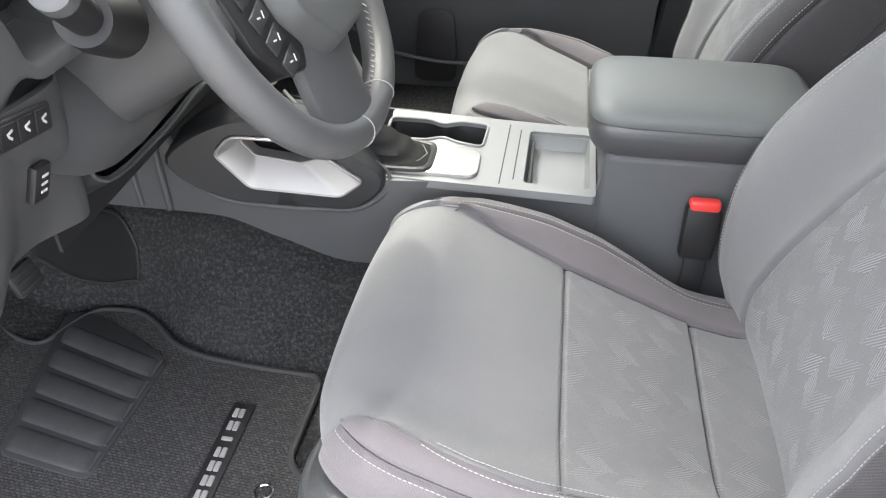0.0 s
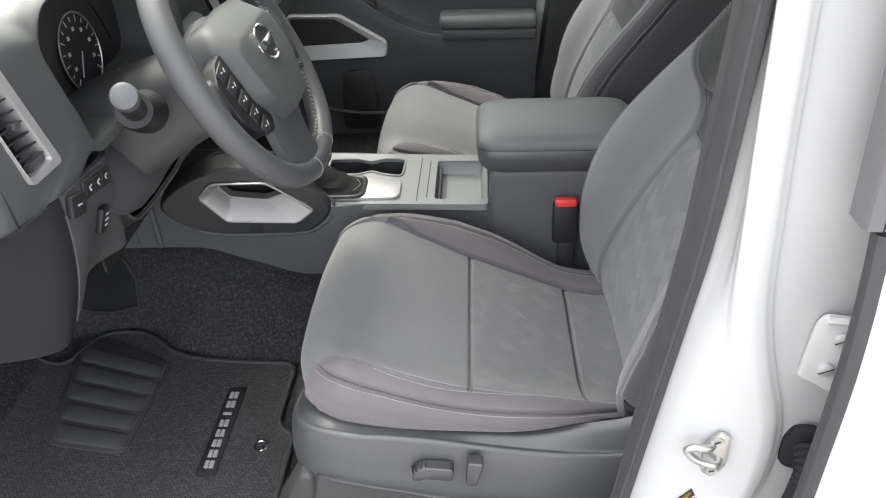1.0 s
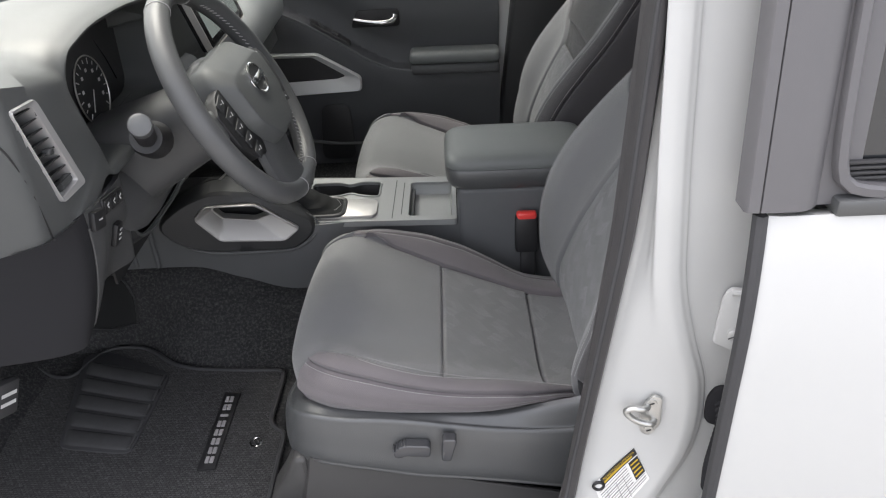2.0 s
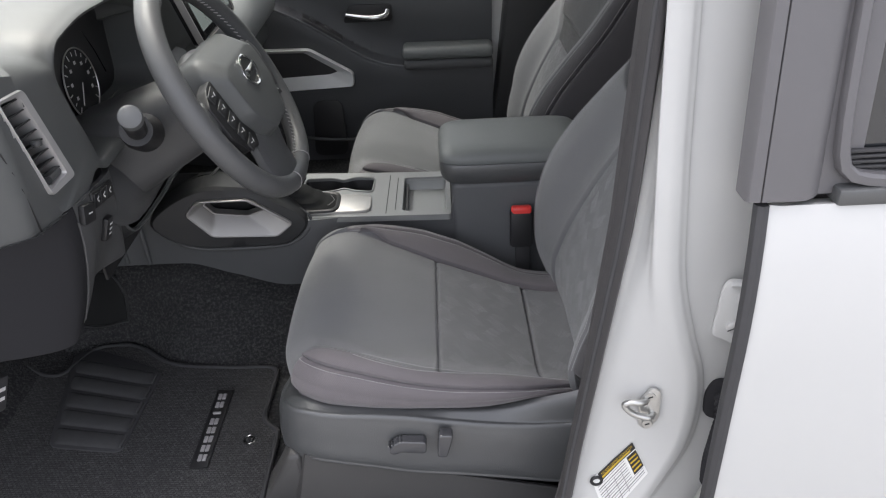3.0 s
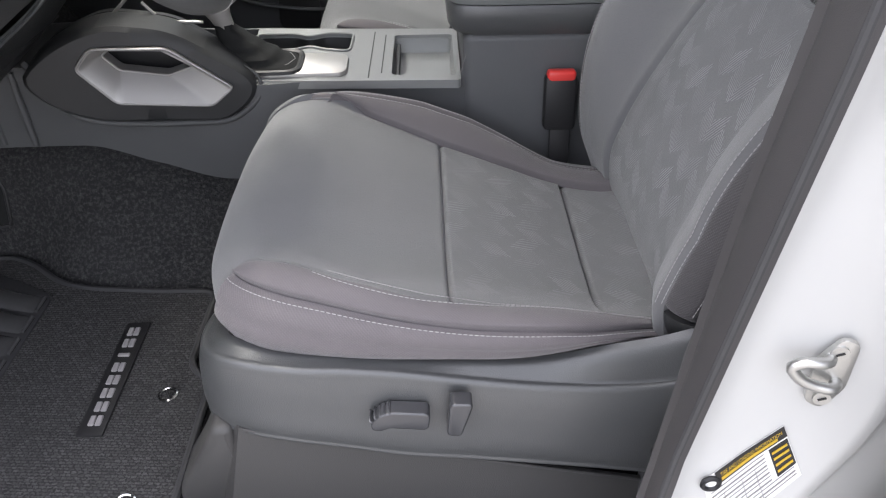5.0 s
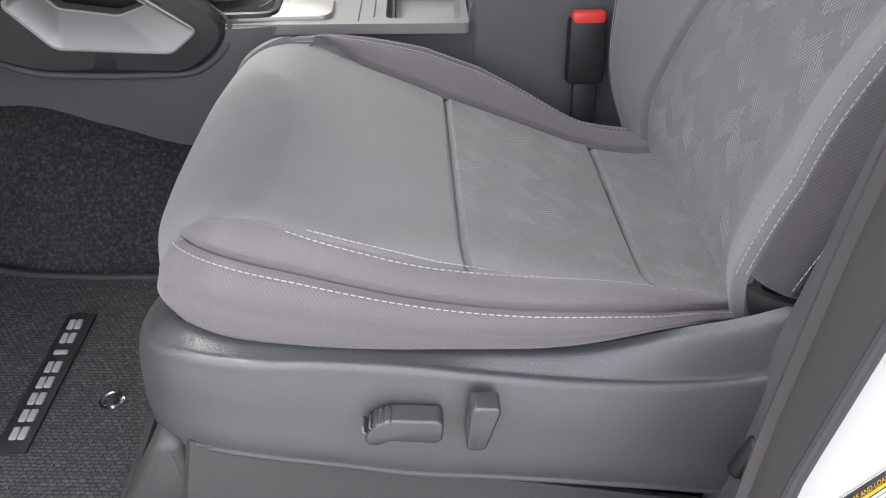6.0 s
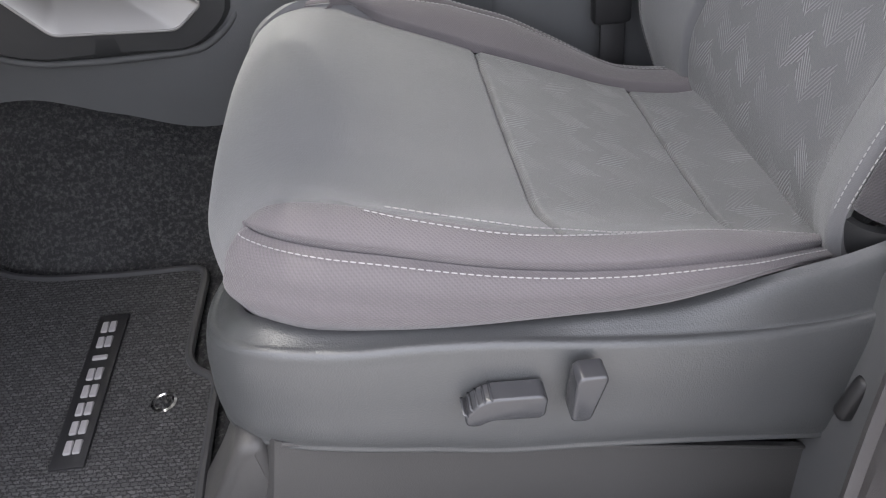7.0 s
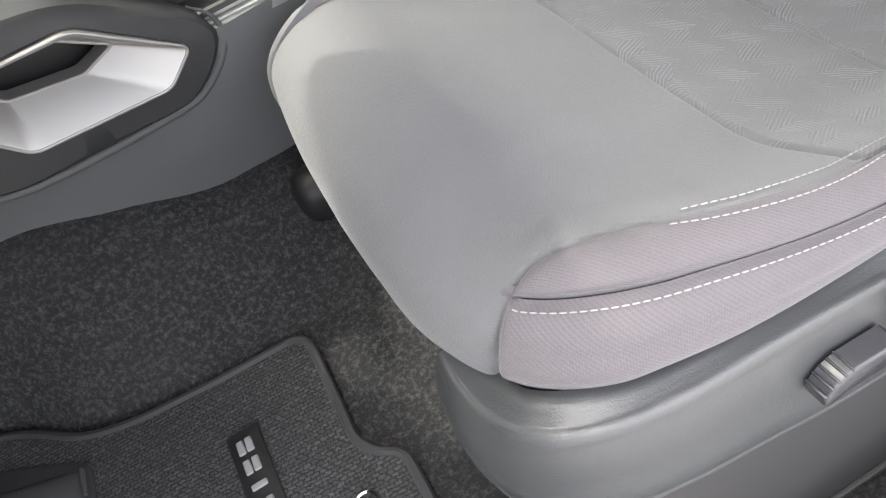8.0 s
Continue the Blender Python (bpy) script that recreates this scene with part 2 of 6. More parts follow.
# ---- building helpers ----
def finish(ob, angle=40):
    ob.data.polygons.foreach_set("use_smooth", [True] * len(ob.data.polygons))
    ob.data.set_sharp_from_angle(angle=radians(angle))


def thing(name, at, label, category, group="", kind=""):
    ob = new(name)
    ob.empty_display_size = 0.05
    ob.location = at
    return tagged(ob, label, category, group, kind)


def adopt(ob, parent):
    if parent is not None:
        ob.parent = parent
        m = Matrix.Translation(parent.location)
        if parent.parent is not None:
            m = Matrix.Identity(4)
        ob.matrix_parent_inverse = m.inverted() if parent.type == "EMPTY" else Matrix.Identity(4)
    return ob


def part(name, bm, material, parent=None, label="", angle=40, kind=""):
    me = bpy.data.meshes.new(name)
    bm.normal_update()
    bm.to_mesh(me)
    bm.free()
    me.materials.append(material)
    ob = new(name, me)
    finish(ob, angle)
    adopt(ob, parent)
    return tagged(ob, label, kind=kind)


def curve_of(knots):
    """A smooth curve through (x, y, ...) knots: returns a function of x."""
    k = np.array(knots, float)
    x, y = k[:, 0], k[:, 1:]
    d = np.gradient(y, x, axis=0)

    def f(s):
        if isinstance(s, np.ndarray):
            s = np.clip(s, x[0], x[-1])
            i = np.clip(np.searchsorted(x, s) - 1, 0, len(x) - 2)
            h = (x[i + 1] - x[i])[:, None]
            a = ((s - x[i]) / h[:, 0])[:, None]
        else:
            s = min(max(s, x[0]), x[-1])
            i = min(max(int(np.searchsorted(x, s)) - 1, 0), len(x) - 2)
            h = x[i + 1] - x[i]
            a = (s - x[i]) / h
        r = ((1 + 2 * a) * (1 - a) ** 2 * y[i] + a * (1 - a) ** 2 * h * d[i] + a * a * (3 - 2 * a) * y[i + 1] + a * a * (a - 1) * h * d[i + 1])
        return r if r.shape[-1] > 1 else float(r[0])
    return f


def skin(row, nu=420, nv=400, v01=(-1.0, 1.0)):
    """A surface given row by row, row(u, all v) for u from 0 to 1, kept as a fine grid: returns a function of (u, v)."""
    vs = np.linspace(*v01, nv + 1)
    grid = [[tuple(p) for p in row(i / nu, vs).tolist()] for i in range(nu + 1)]

    def at(u, v):
        a = min(max(u, 0.0), 1.0) * nu
        b = (min(max(v, v01[0]), v01[1]) - v01[0]) / (v01[1] - v01[0]) * nv
        i, j = min(int(a), nu - 1), min(int(b), nv - 1)
        a, b = a - i, b - j
        p, q, r, s = grid[i][j], grid[i + 1][j], grid[i][j + 1], grid[i + 1][j + 1]
        k, m, o, w = (1 - a) * (1 - b), a * (1 - b), (1 - a) * b, a * b
        return Vector((k * p[0] + m * q[0] + o * r[0] + w * s[0], k * p[1] + m * q[1] + o * r[1] + w * s[1], k * p[2] + m * q[2] + o * r[2] + w * s[2]))
    return at


def path_of(points, n):
    """n points along a smooth line through the given ones, evenly in the knots' lengths."""
    p = np.array(points, float)
    s = np.concatenate([[0], np.cumsum(np.linalg.norm(np.diff(p, axis=0), axis=1))])
    f = curve_of(np.column_stack([s, p]))
    return [Vector(f(s[-1] * i / (n - 1))) for i in range(n)]


def sheet(f, nu, nv, thick=0.006, ease=0.0):
    """A closed sheet: the surface f(u, v) and a second skin behind it; ease draws the rows towards the edges."""
    us, vs = ((1 - ease) * q + ease * (0.5 - 0.5 * np.cos(math.pi * q)) for q in (np.linspace(0, 1, nu), np.linspace(0, 1, nv)))
    P = np.array([[f(u, v) for v in vs] for u in us], float)
    du, dv = np.gradient(P, axis=0), np.gradient(P, axis=1)
    N = np.cross(du, dv)
    N /= np.maximum(np.linalg.norm(N, axis=2, keepdims=True), 1e-9)
    bm = bmesh.new()
    lay = bm.loops.layers.uv.new("UVMap")
    A = [[bm.verts.new(P[i, j]) for j in range(nv)] for i in range(nu)]
    B = [[bm.verts.new(P[i, j] - N[i, j] * thick) for j in range(nv)] for i in range(nu)]
    lu = np.concatenate([[0], np.cumsum(np.linalg.norm(np.diff(P[:, nv // 2], axis=0), axis=1))])
    lv = np.concatenate([[0], np.cumsum(np.linalg.norm(np.diff(P[nu // 2], axis=0), axis=1))])
    for i in range(nu - 1):
        for j in range(nv - 1):
            fa = bm.faces.new((A[i][j], A[i + 1][j], A[i + 1][j + 1], A[i][j + 1]))
            for lp, (a, c) in zip(fa.loops, ((i, j), (i + 1, j), (i + 1, j + 1), (i, j + 1))):
                lp[lay].uv = (lu[a], lv[c])
            bm.faces.new((B[i][j], B[i][j + 1], B[i + 1][j + 1], B[i + 1][j]))
    for i in range(nu - 1):
        bm.faces.new((A[i][0], B[i][0], B[i + 1][0], A[i + 1][0]))
        bm.faces.new((A[i][-1], A[i + 1][-1], B[i + 1][-1], B[i][-1]))
    for j in range(nv - 1):
        bm.faces.new((A[0][j], A[0][j + 1], B[0][j + 1], B[0][j]))
        bm.faces.new((A[-1][j], B[-1][j], B[-1][j + 1], A[-1][j + 1]))
    return bm


def loft(rings, closed=True, caps=True):
    """A skin over rings of equally many points."""
    bm = bmesh.new()
    R = [[bm.verts.new(p) for p in ring] for ring in rings]
    n = len(R[0])
    for a, b in zip(R, R[1:]):
        for j in range(n if closed else n - 1):
            bm.faces.new((a[j], a[(j + 1) % n], b[(j + 1) % n], b[j]))
    if caps:
        bm.faces.new(R[0][::-1])
        bm.faces.new(R[-1])
    bmesh.ops.recalc_face_normals(bm, faces=bm.faces)
    return bm


def tube(points, radius, n=10, bm=None, caps=True):
    """A round bar along points; radius: a number or a function of 0..1."""
    bm = bm or bmesh.new()
    pts = [Vector(p) for p in points]
    side = None
    rings = []
    for i, p in enumerate(pts):
        way = (pts[min(i + 1, len(pts) - 1)] - pts[max(i - 1, 0)]).normalized()
        if side is None:
            side = way.orthogonal().normalized()
        side = (side - way * side.dot(way)).normalized()
        up = way.cross(side)
        r = radius(i / (len(pts) - 1)) if callable(radius) else radius
        rings.append([bm.verts.new(p + (side * math.cos(a) + up * math.sin(a)) * r) for a in [2 * math.pi * k / n for k in range(n)]])
    for a, b in zip(rings, rings[1:]):
        for j in range(n):
            bm.faces.new((a[j], a[(j + 1) % n], b[(j + 1) % n], b[j]))
    if caps:
        bm.faces.new(rings[0][::-1])
        bm.faces.new(rings[-1])
    return bm


def stitches(points, length=0.0036, gap=0.0014, radius=0.00052, bm=None, lean=None):
    """Single stitches along a line of points."""
    bm = bm or bmesh.new()
    pts = [Vector(p) for p in points]
    s = [0.0]
    for a, b in zip(pts, pts[1:]):
        s.append(s[-1] + (b - a).length)

    def at(d):
        i = min(max(int(np.searchsorted(s, d)) - 1, 0), len(pts) - 2)
        return pts[i].lerp(pts[i + 1], (d - s[i]) / max(s[i + 1] - s[i], 1e-9))
    d = 0.001
    while d + length < s[-1]:
        a, b = at(d), at(d + length)
        if lean:
            a, b = a + Vector(lean), b - Vector(lean)
        tube([a, a.lerp(b, 0.5), b], lambda q: radius * (0.65 + 0.35 * math.sin(math.pi * q)), 5, bm)
        d += length + gap
    return bm


def rbox(size, m=None, r=0.005, seg=2, bm=None):
    """A box with rounded edges, at the pose m."""
    b = bmesh.new()
    bmesh.ops.create_cube(b, size=1.0)
    bmesh.ops.scale(b, vec=size, verts=b.verts)
    if r:
        bmesh.ops.bevel(b, geom=list(b.edges), offset=min(r, min(size) * 0.45), segments=seg, profile=0.5, affect="EDGES")
    bmesh.ops.transform(b, matrix=m or Matrix.Identity(4), verts=b.verts)
    if bm is None:
        return b
    me = bpy.data.meshes.new("tmp")
    b.to_mesh(me)
    b.free()
    bm.from_mesh(me)
    bpy.data.meshes.remove(me)
    return bm


def rounded(poly, r, n=4):
    """A 2D polygon with its corners rounded off."""
    out = []
    k = len(poly)
    for i in range(k):
        a, b, c = (Vector(poly[(i + d) % k]) for d in (-1, 0, 1))
        e, f = (a - b), (c - b)
        d = min(r, e.length * 0.45, f.length * 0.45)
        p, q = b + e.normalized() * d, b + f.normalized() * d
        for j in range(n + 1):
            s = j / n
            out.append((p * (1 - s) ** 2 + b * 2 * s * (1 - s) + q * s * s))
    return out


def plate(poly, depth, m, bevel=0.0, seg=2):
    """A polygon in the pose's xy plane, depth thick along its z, its front edge bevelled."""
    bm = bmesh.new()
    n = len(poly)
    area = sum(poly[i][0] * poly[(i + 1) % n][1] - poly[(i + 1) % n][0] * poly[i][1] for i in range(n))
    if area < 0:
        poly = poly[::-1]
    c = Vector((sum(p[0] for p in poly) / n, sum(p[1] for p in poly) / n))
    rings = [[(p[0], p[1], 0) for p in poly]]
    steps = seg if bevel else 0
    if steps:
        for k in range(steps + 1):
            a = math.pi / 2 * k / steps
            inset, z = bevel * (1 - math.cos(a)), depth - bevel + bevel * math.sin(a)
            ring = []
            for i in range(n):
                p, q, o = Vector(poly[i]), Vector(poly[(i + 1) % n]), Vector(poly[i - 1])
                t = (q - p).normalized() + (p - o).normalized()
                t = t.normalized() if t.length > 1e-6 else (q - p).normalized()
                w = p + Vector((-t.y, t.x)) * inset
                ring.append((w.x, w.y, z))
            rings.append(ring)
    else:
        rings.append([(p[0], p[1], depth) for p in poly])
    V = [[bm.verts.new(p) for p in ring] for ring in rings]
    for a, b in zip(V, V[1:]):
        for j in range(n):
            bm.faces.new((a[j], a[(j + 1) % n], b[(j + 1) % n], b[j]))
    bm.faces.new(V[0][::-1])
    bm.faces.new(V[-1])
    bmesh.ops.transform(bm, matrix=m, verts=bm.verts)
    return bm


def frame_ring(loops, closed_back=True):
    """A ring-shaped skin through closed loops of points, from the outer back edge over the front to the inner back edge."""
    bm = bmesh.new()
    R = [[bm.verts.new(p) for p in lp] for lp in loops]
    n = len(R[0])
    pairs = list(zip(R, R[1:]))
    if closed_back:
        pairs.append((R[-1], R[0]))
    for a, b in pairs:
        for j in range(n):
            bm.faces.new((a[j], a[(j + 1) % n], b[(j + 1) % n], b[j]))
    bmesh.ops.recalc_face_normals(bm, faces=bm.faces)
    return bm


def plane_pose(origin, right, up):
    """The pose whose x is right, y is up and z looks out of the plane."""
    x = Vector(right).normalized()
    z = x.cross(Vector(up)).normalized()
    y = z.cross(x)
    m = Matrix((x, y, z)).transposed().to_4x4()
    m.translation = origin
    return m


# ---- seats ----
def smooth01(s):
    s = min(1, max(0, s))
    return s * s * (3 - 2 * s)


# cushion: profile along the length (x, z, bolster weight, corner weight), front underside to rear
CUSHION = curve_of([
    (0.00, -0.115, 0.650, 0.0, 1.0), (0.07, -0.170, 0.715, 0.0, 1.0), (0.13, -0.196, 0.765, 0.0, 1.0), (0.18, -0.204, 0.800, 0.05, 1.0),
    (0.23, -0.193, 0.830, 0.20, 1.0), (0.28, -0.163, 0.849, 0.60, 0.9), (0.35, -0.110, 0.850, 0.95, 0.5), (0.46, -0.030, 0.828, 1.00, 0.1),
    (0.57, 0.043, 0.803, 1.05, 0.0), (0.68, 0.120, 0.777, 1.10, 0.0), (0.79, 0.193, 0.754, 1.05, 0.0), (0.87, 0.245, 0.750, 0.95, 0.0),
    (1.00, 0.330, 0.760, 0.7, 0.0)])


def seam_at(x):
    """Half the width between the two inner bolster seams."""
    return float(np.interp(x, [-0.16, -0.11, -0.03, 0.043, 0.12, 0.193, 0.25, 0.33], [0.190, 0.185, 0.165, 0.146, 0.137, 0.131, 0.120, 0.115]))


CU = np.linspace(0.20, 1.0, 200)
CX = [CUSHION(u)[0] for u in CU]


def table(x, xs, ys):
    return float(np.interp(x, xs, ys))


# near side of the cushion, from the seat's middle line: the stitched inner seam, the outer seam and the shield's line
STITCH_X = [-0.20, -0.165, -0.14, -0.10, -0.07, -0.04, -0.01, 0.02, 0.05, 0.08, 0.11, 0.14, 0.17, 0.20, 0.23, 0.26, 0.33]
STITCH_Y = [0.170, 0.172, 0.174, 0.186, 0.202, 0.211, 0.215, 0.214, 0.210, 0.205, 0.199, 0.195, 0.191, 0.185, 0.178, 0.167, 0.150]
STITCH_H = [0.003, 0.010, 0.018, 0.024, 0.033, 0.040, 0.042, 0.041, 0.041, 0.040, 0.041, 0.044, 0.046, 0.043, 0.034, 0.020, 0.010]
OUTER = [(-0.160, -0.178, 0.861), (-0.145, -0.193, 0.862), (-0.125, -0.208, 0.864), (-0.10, -0.220, 0.864), (-0.07, -0.228, 0.861), (-0.04, -0.233, 0.855), (-0.01, -0.236, 0.848), (0.02, -0.238, 0.842),
         (0.05, -0.239, 0.837), (0.08, -0.239, 0.833), (0.11, -0.238, 0.830), (0.14, -0.234, 0.825), (0.17, -0.226, 0.816), (0.20, -0.212, 0.804), (0.23, -0.196, 0.790), (0.27, -0.175, 0.772), (0.32, -0.155, 0.765)]
LINE = [(-0.177, -0.179, 0.802), (-0.170, -0.193, 0.808), (-0.155, -0.210, 0.811), (-0.130, -0.224, 0.810), (-0.10, -0.229, 0.806), (-0.07, -0.231, 0.801), (-0.04, -0.231, 0.797), (-0.01, -0.230, 0.794),
        (0.02, -0.229, 0.792), (0.05, -0.228, 0.790), (0.08, -0.226, 0.787), (0.11, -0.222, 0.785), (0.14, -0.218, 0.787), (0.17, -0.215, 0.792), (0.20, -0.208, 0.790), (0.23, -0.196, 0.778), (0.27, -0.175, 0.765), (0.32, -0.155, 0.755)]


def cushion_row(u, vs):
    """Points of the cushion across its width, v from -1 (outer side) over 0 to 1, at u from the front underside to the rear."""
    x, z, k, c = CUSHION(u)
    s = seam_at(x)
    front = smooth01((0.30 - u) / 0.12)
    out = np.zeros((len(vs), 3))
    for sign in (-1, 1):
        pick = vs <= 0 if sign < 0 else vs > 0
        if sign < 0:
            ys, h = table(x, STITCH_X, STITCH_Y), table(x, STITCH_X, STITCH_H) * (1 - 0.7 * front)
            q = min(s, ys - 0.045)
            yo = max(ys + 0.010, table(x, [-0.16, -0.125, -0.07, -0.01, 0.05, 0.11, 0.17, 0.23, 0.33], [0.180, 0.203, 0.222, 0.229, 0.232, 0.231, 0.219, 0.190, 0.150]))
            row = curve_of([(0, 0, 0, 0), (0.2, q * 0.5, 0.001, 0.001), (0.42, q, 0.24 * h, 0.007), (0.55, ys, h, 0.023), (0.64, (ys + yo) / 2, h - 0.004, 0.032),
                            (0.75, yo, h - 0.016, 0.044), (0.86, yo + 0.001, h - 0.045, 0.052), (1.0, yo - 0.03, h - 0.10, 0.06)])
        else:
            h = table(x, [-0.19, -0.163, -0.11, -0.04, 0.02, 0.08, 0.142, 0.20, 0.25, 0.33], [-0.002, -0.001, 0.004, 0.018, 0.026, 0.024, 0.011, -0.003, -0.008, -0.012])
            o = h - 0.024
            t = table(x, [0.0, 0.10, 0.20, 0.33], [0.0, 0.006, 0.018, 0.03])
            row = curve_of([(0, 0, 0, 0), (0.2, s * 0.5, 0.001, 0.004), (0.42, s, 0.2 * h, 0.016), (0.55, 0.192 - t, h, 0.021), (0.64, 0.214 - t, h - 0.007, 0.031),
                            (0.75, 0.238 - t, o, 0.046), (0.86, 0.244 - t, o - 0.022, 0.060), (1.0, 0.220 - t, -0.085, 0.072)])
        r = row(np.abs(vs[pick]))
        dz = np.where(r[:, 1] < 0, r[:, 1] * (1 - 0.75 * front), r[:, 1])
        f = smooth01((0.822 - z) / 0.03) if u < 0.3 else 0.0
        near = table(u, [0.20, 0.26, 0.30, 0.40], [1.0, 0.6, 0.35, 0.3]) if sign < 0 else 1.0
        out[pick, 0] = x + r[:, 2] * c * near
        out[pick, 1] = sign * r[:, 0] * (1 - 0.04 * f)
        out[pick, 2] = z + dz
    return out


cushion_at = skin(cushion_row)


# backrest: profile up its middle (z, x of the middle, x of the bolster's crest, half width)
BACK = curve_of([
    (0.00, 0.690, 0.300, 0.275, 0.215), (0.08, 0.740, 0.272, 0.258, 0.222), (0.16, 0.790, 0.262, 0.240, 0.232), (0.26, 0.850, 0.270, 0.234, 0.240),
    (0.36, 0.910, 0.287, 0.238, 0.246), (0.46, 0.970, 0.312, 0.256, 0.250), (0.56, 1.030, 0.343, 0.290, 0.250), (0.66, 1.090, 0.378, 0.338, 0.247),
    (0.76, 1.150, 0.415, 0.390, 0.242), (0.88, 1.240, 0.470, 0.455, 0.232), (1.00, 1.340, 0.530, 0.525, 0.220)])


def back_row(u, vs):
    z, xm, xb, w = BACK(u)
    out = np.zeros((len(vs), 3))
    for sign in (-1, 1):
        pick = vs <= 0 if sign < 0 else vs > 0
        xc = xb + (0.020 * max(0, min(1, (z - 0.82) / 0.08)) if sign < 0 else 0)
        row = curve_of([(0, xm, 0), (0.25, xm, 0.070), (0.45, xm - 0.004, 0.128), (0.60, xc + 0.006, 0.172), (0.70, xc, 0.200), (0.80, xc + 0.014, w - 0.012),
                        (0.90, xc + 0.055, w), (1.0, xc + 0.13, w - 0.005)])
        r = row(np.abs(vs[pick]))
        out[pick, 0], out[pick, 1], out[pick, 2] = r[:, 0], sign * r[:, 1], z
    return out


back_at = skin(back_row, 300, 400)


def tucked(f, u01, v01, depth=0.004, band=0.010, proud=0.0, sides=(1, 1, 1, 1)):
    """Part of a surface whose edges are drawn in, as sewn panels are."""
    def g(a, b):
        u, v = u01[0] + (u01[1] - u01[0]) * a, v01[0] + (v01[1] - v01[0]) * b
        p = f(u, v)
        e = 3e-3
        pu, pv = f(u + e, v) - f(u - e, v), f(u, v + e) - f(u, v - e)
        n = pu.cross(pv).normalized()
        lu, lv = pu.length / (2 * e) * abs(u01[1] - u01[0]), pv.length / (2 * e) * abs(v01[1] - v01[0])
        dip = 0.0
        for on, d in zip(sides, (a * lu, (1 - a) * lu, b * lv, (1 - b) * lv)):
            if on:
                dip = max(dip, math.exp(-(d / band) ** 2))
        return p + n * (proud - (depth + proud) * dip)
    return g


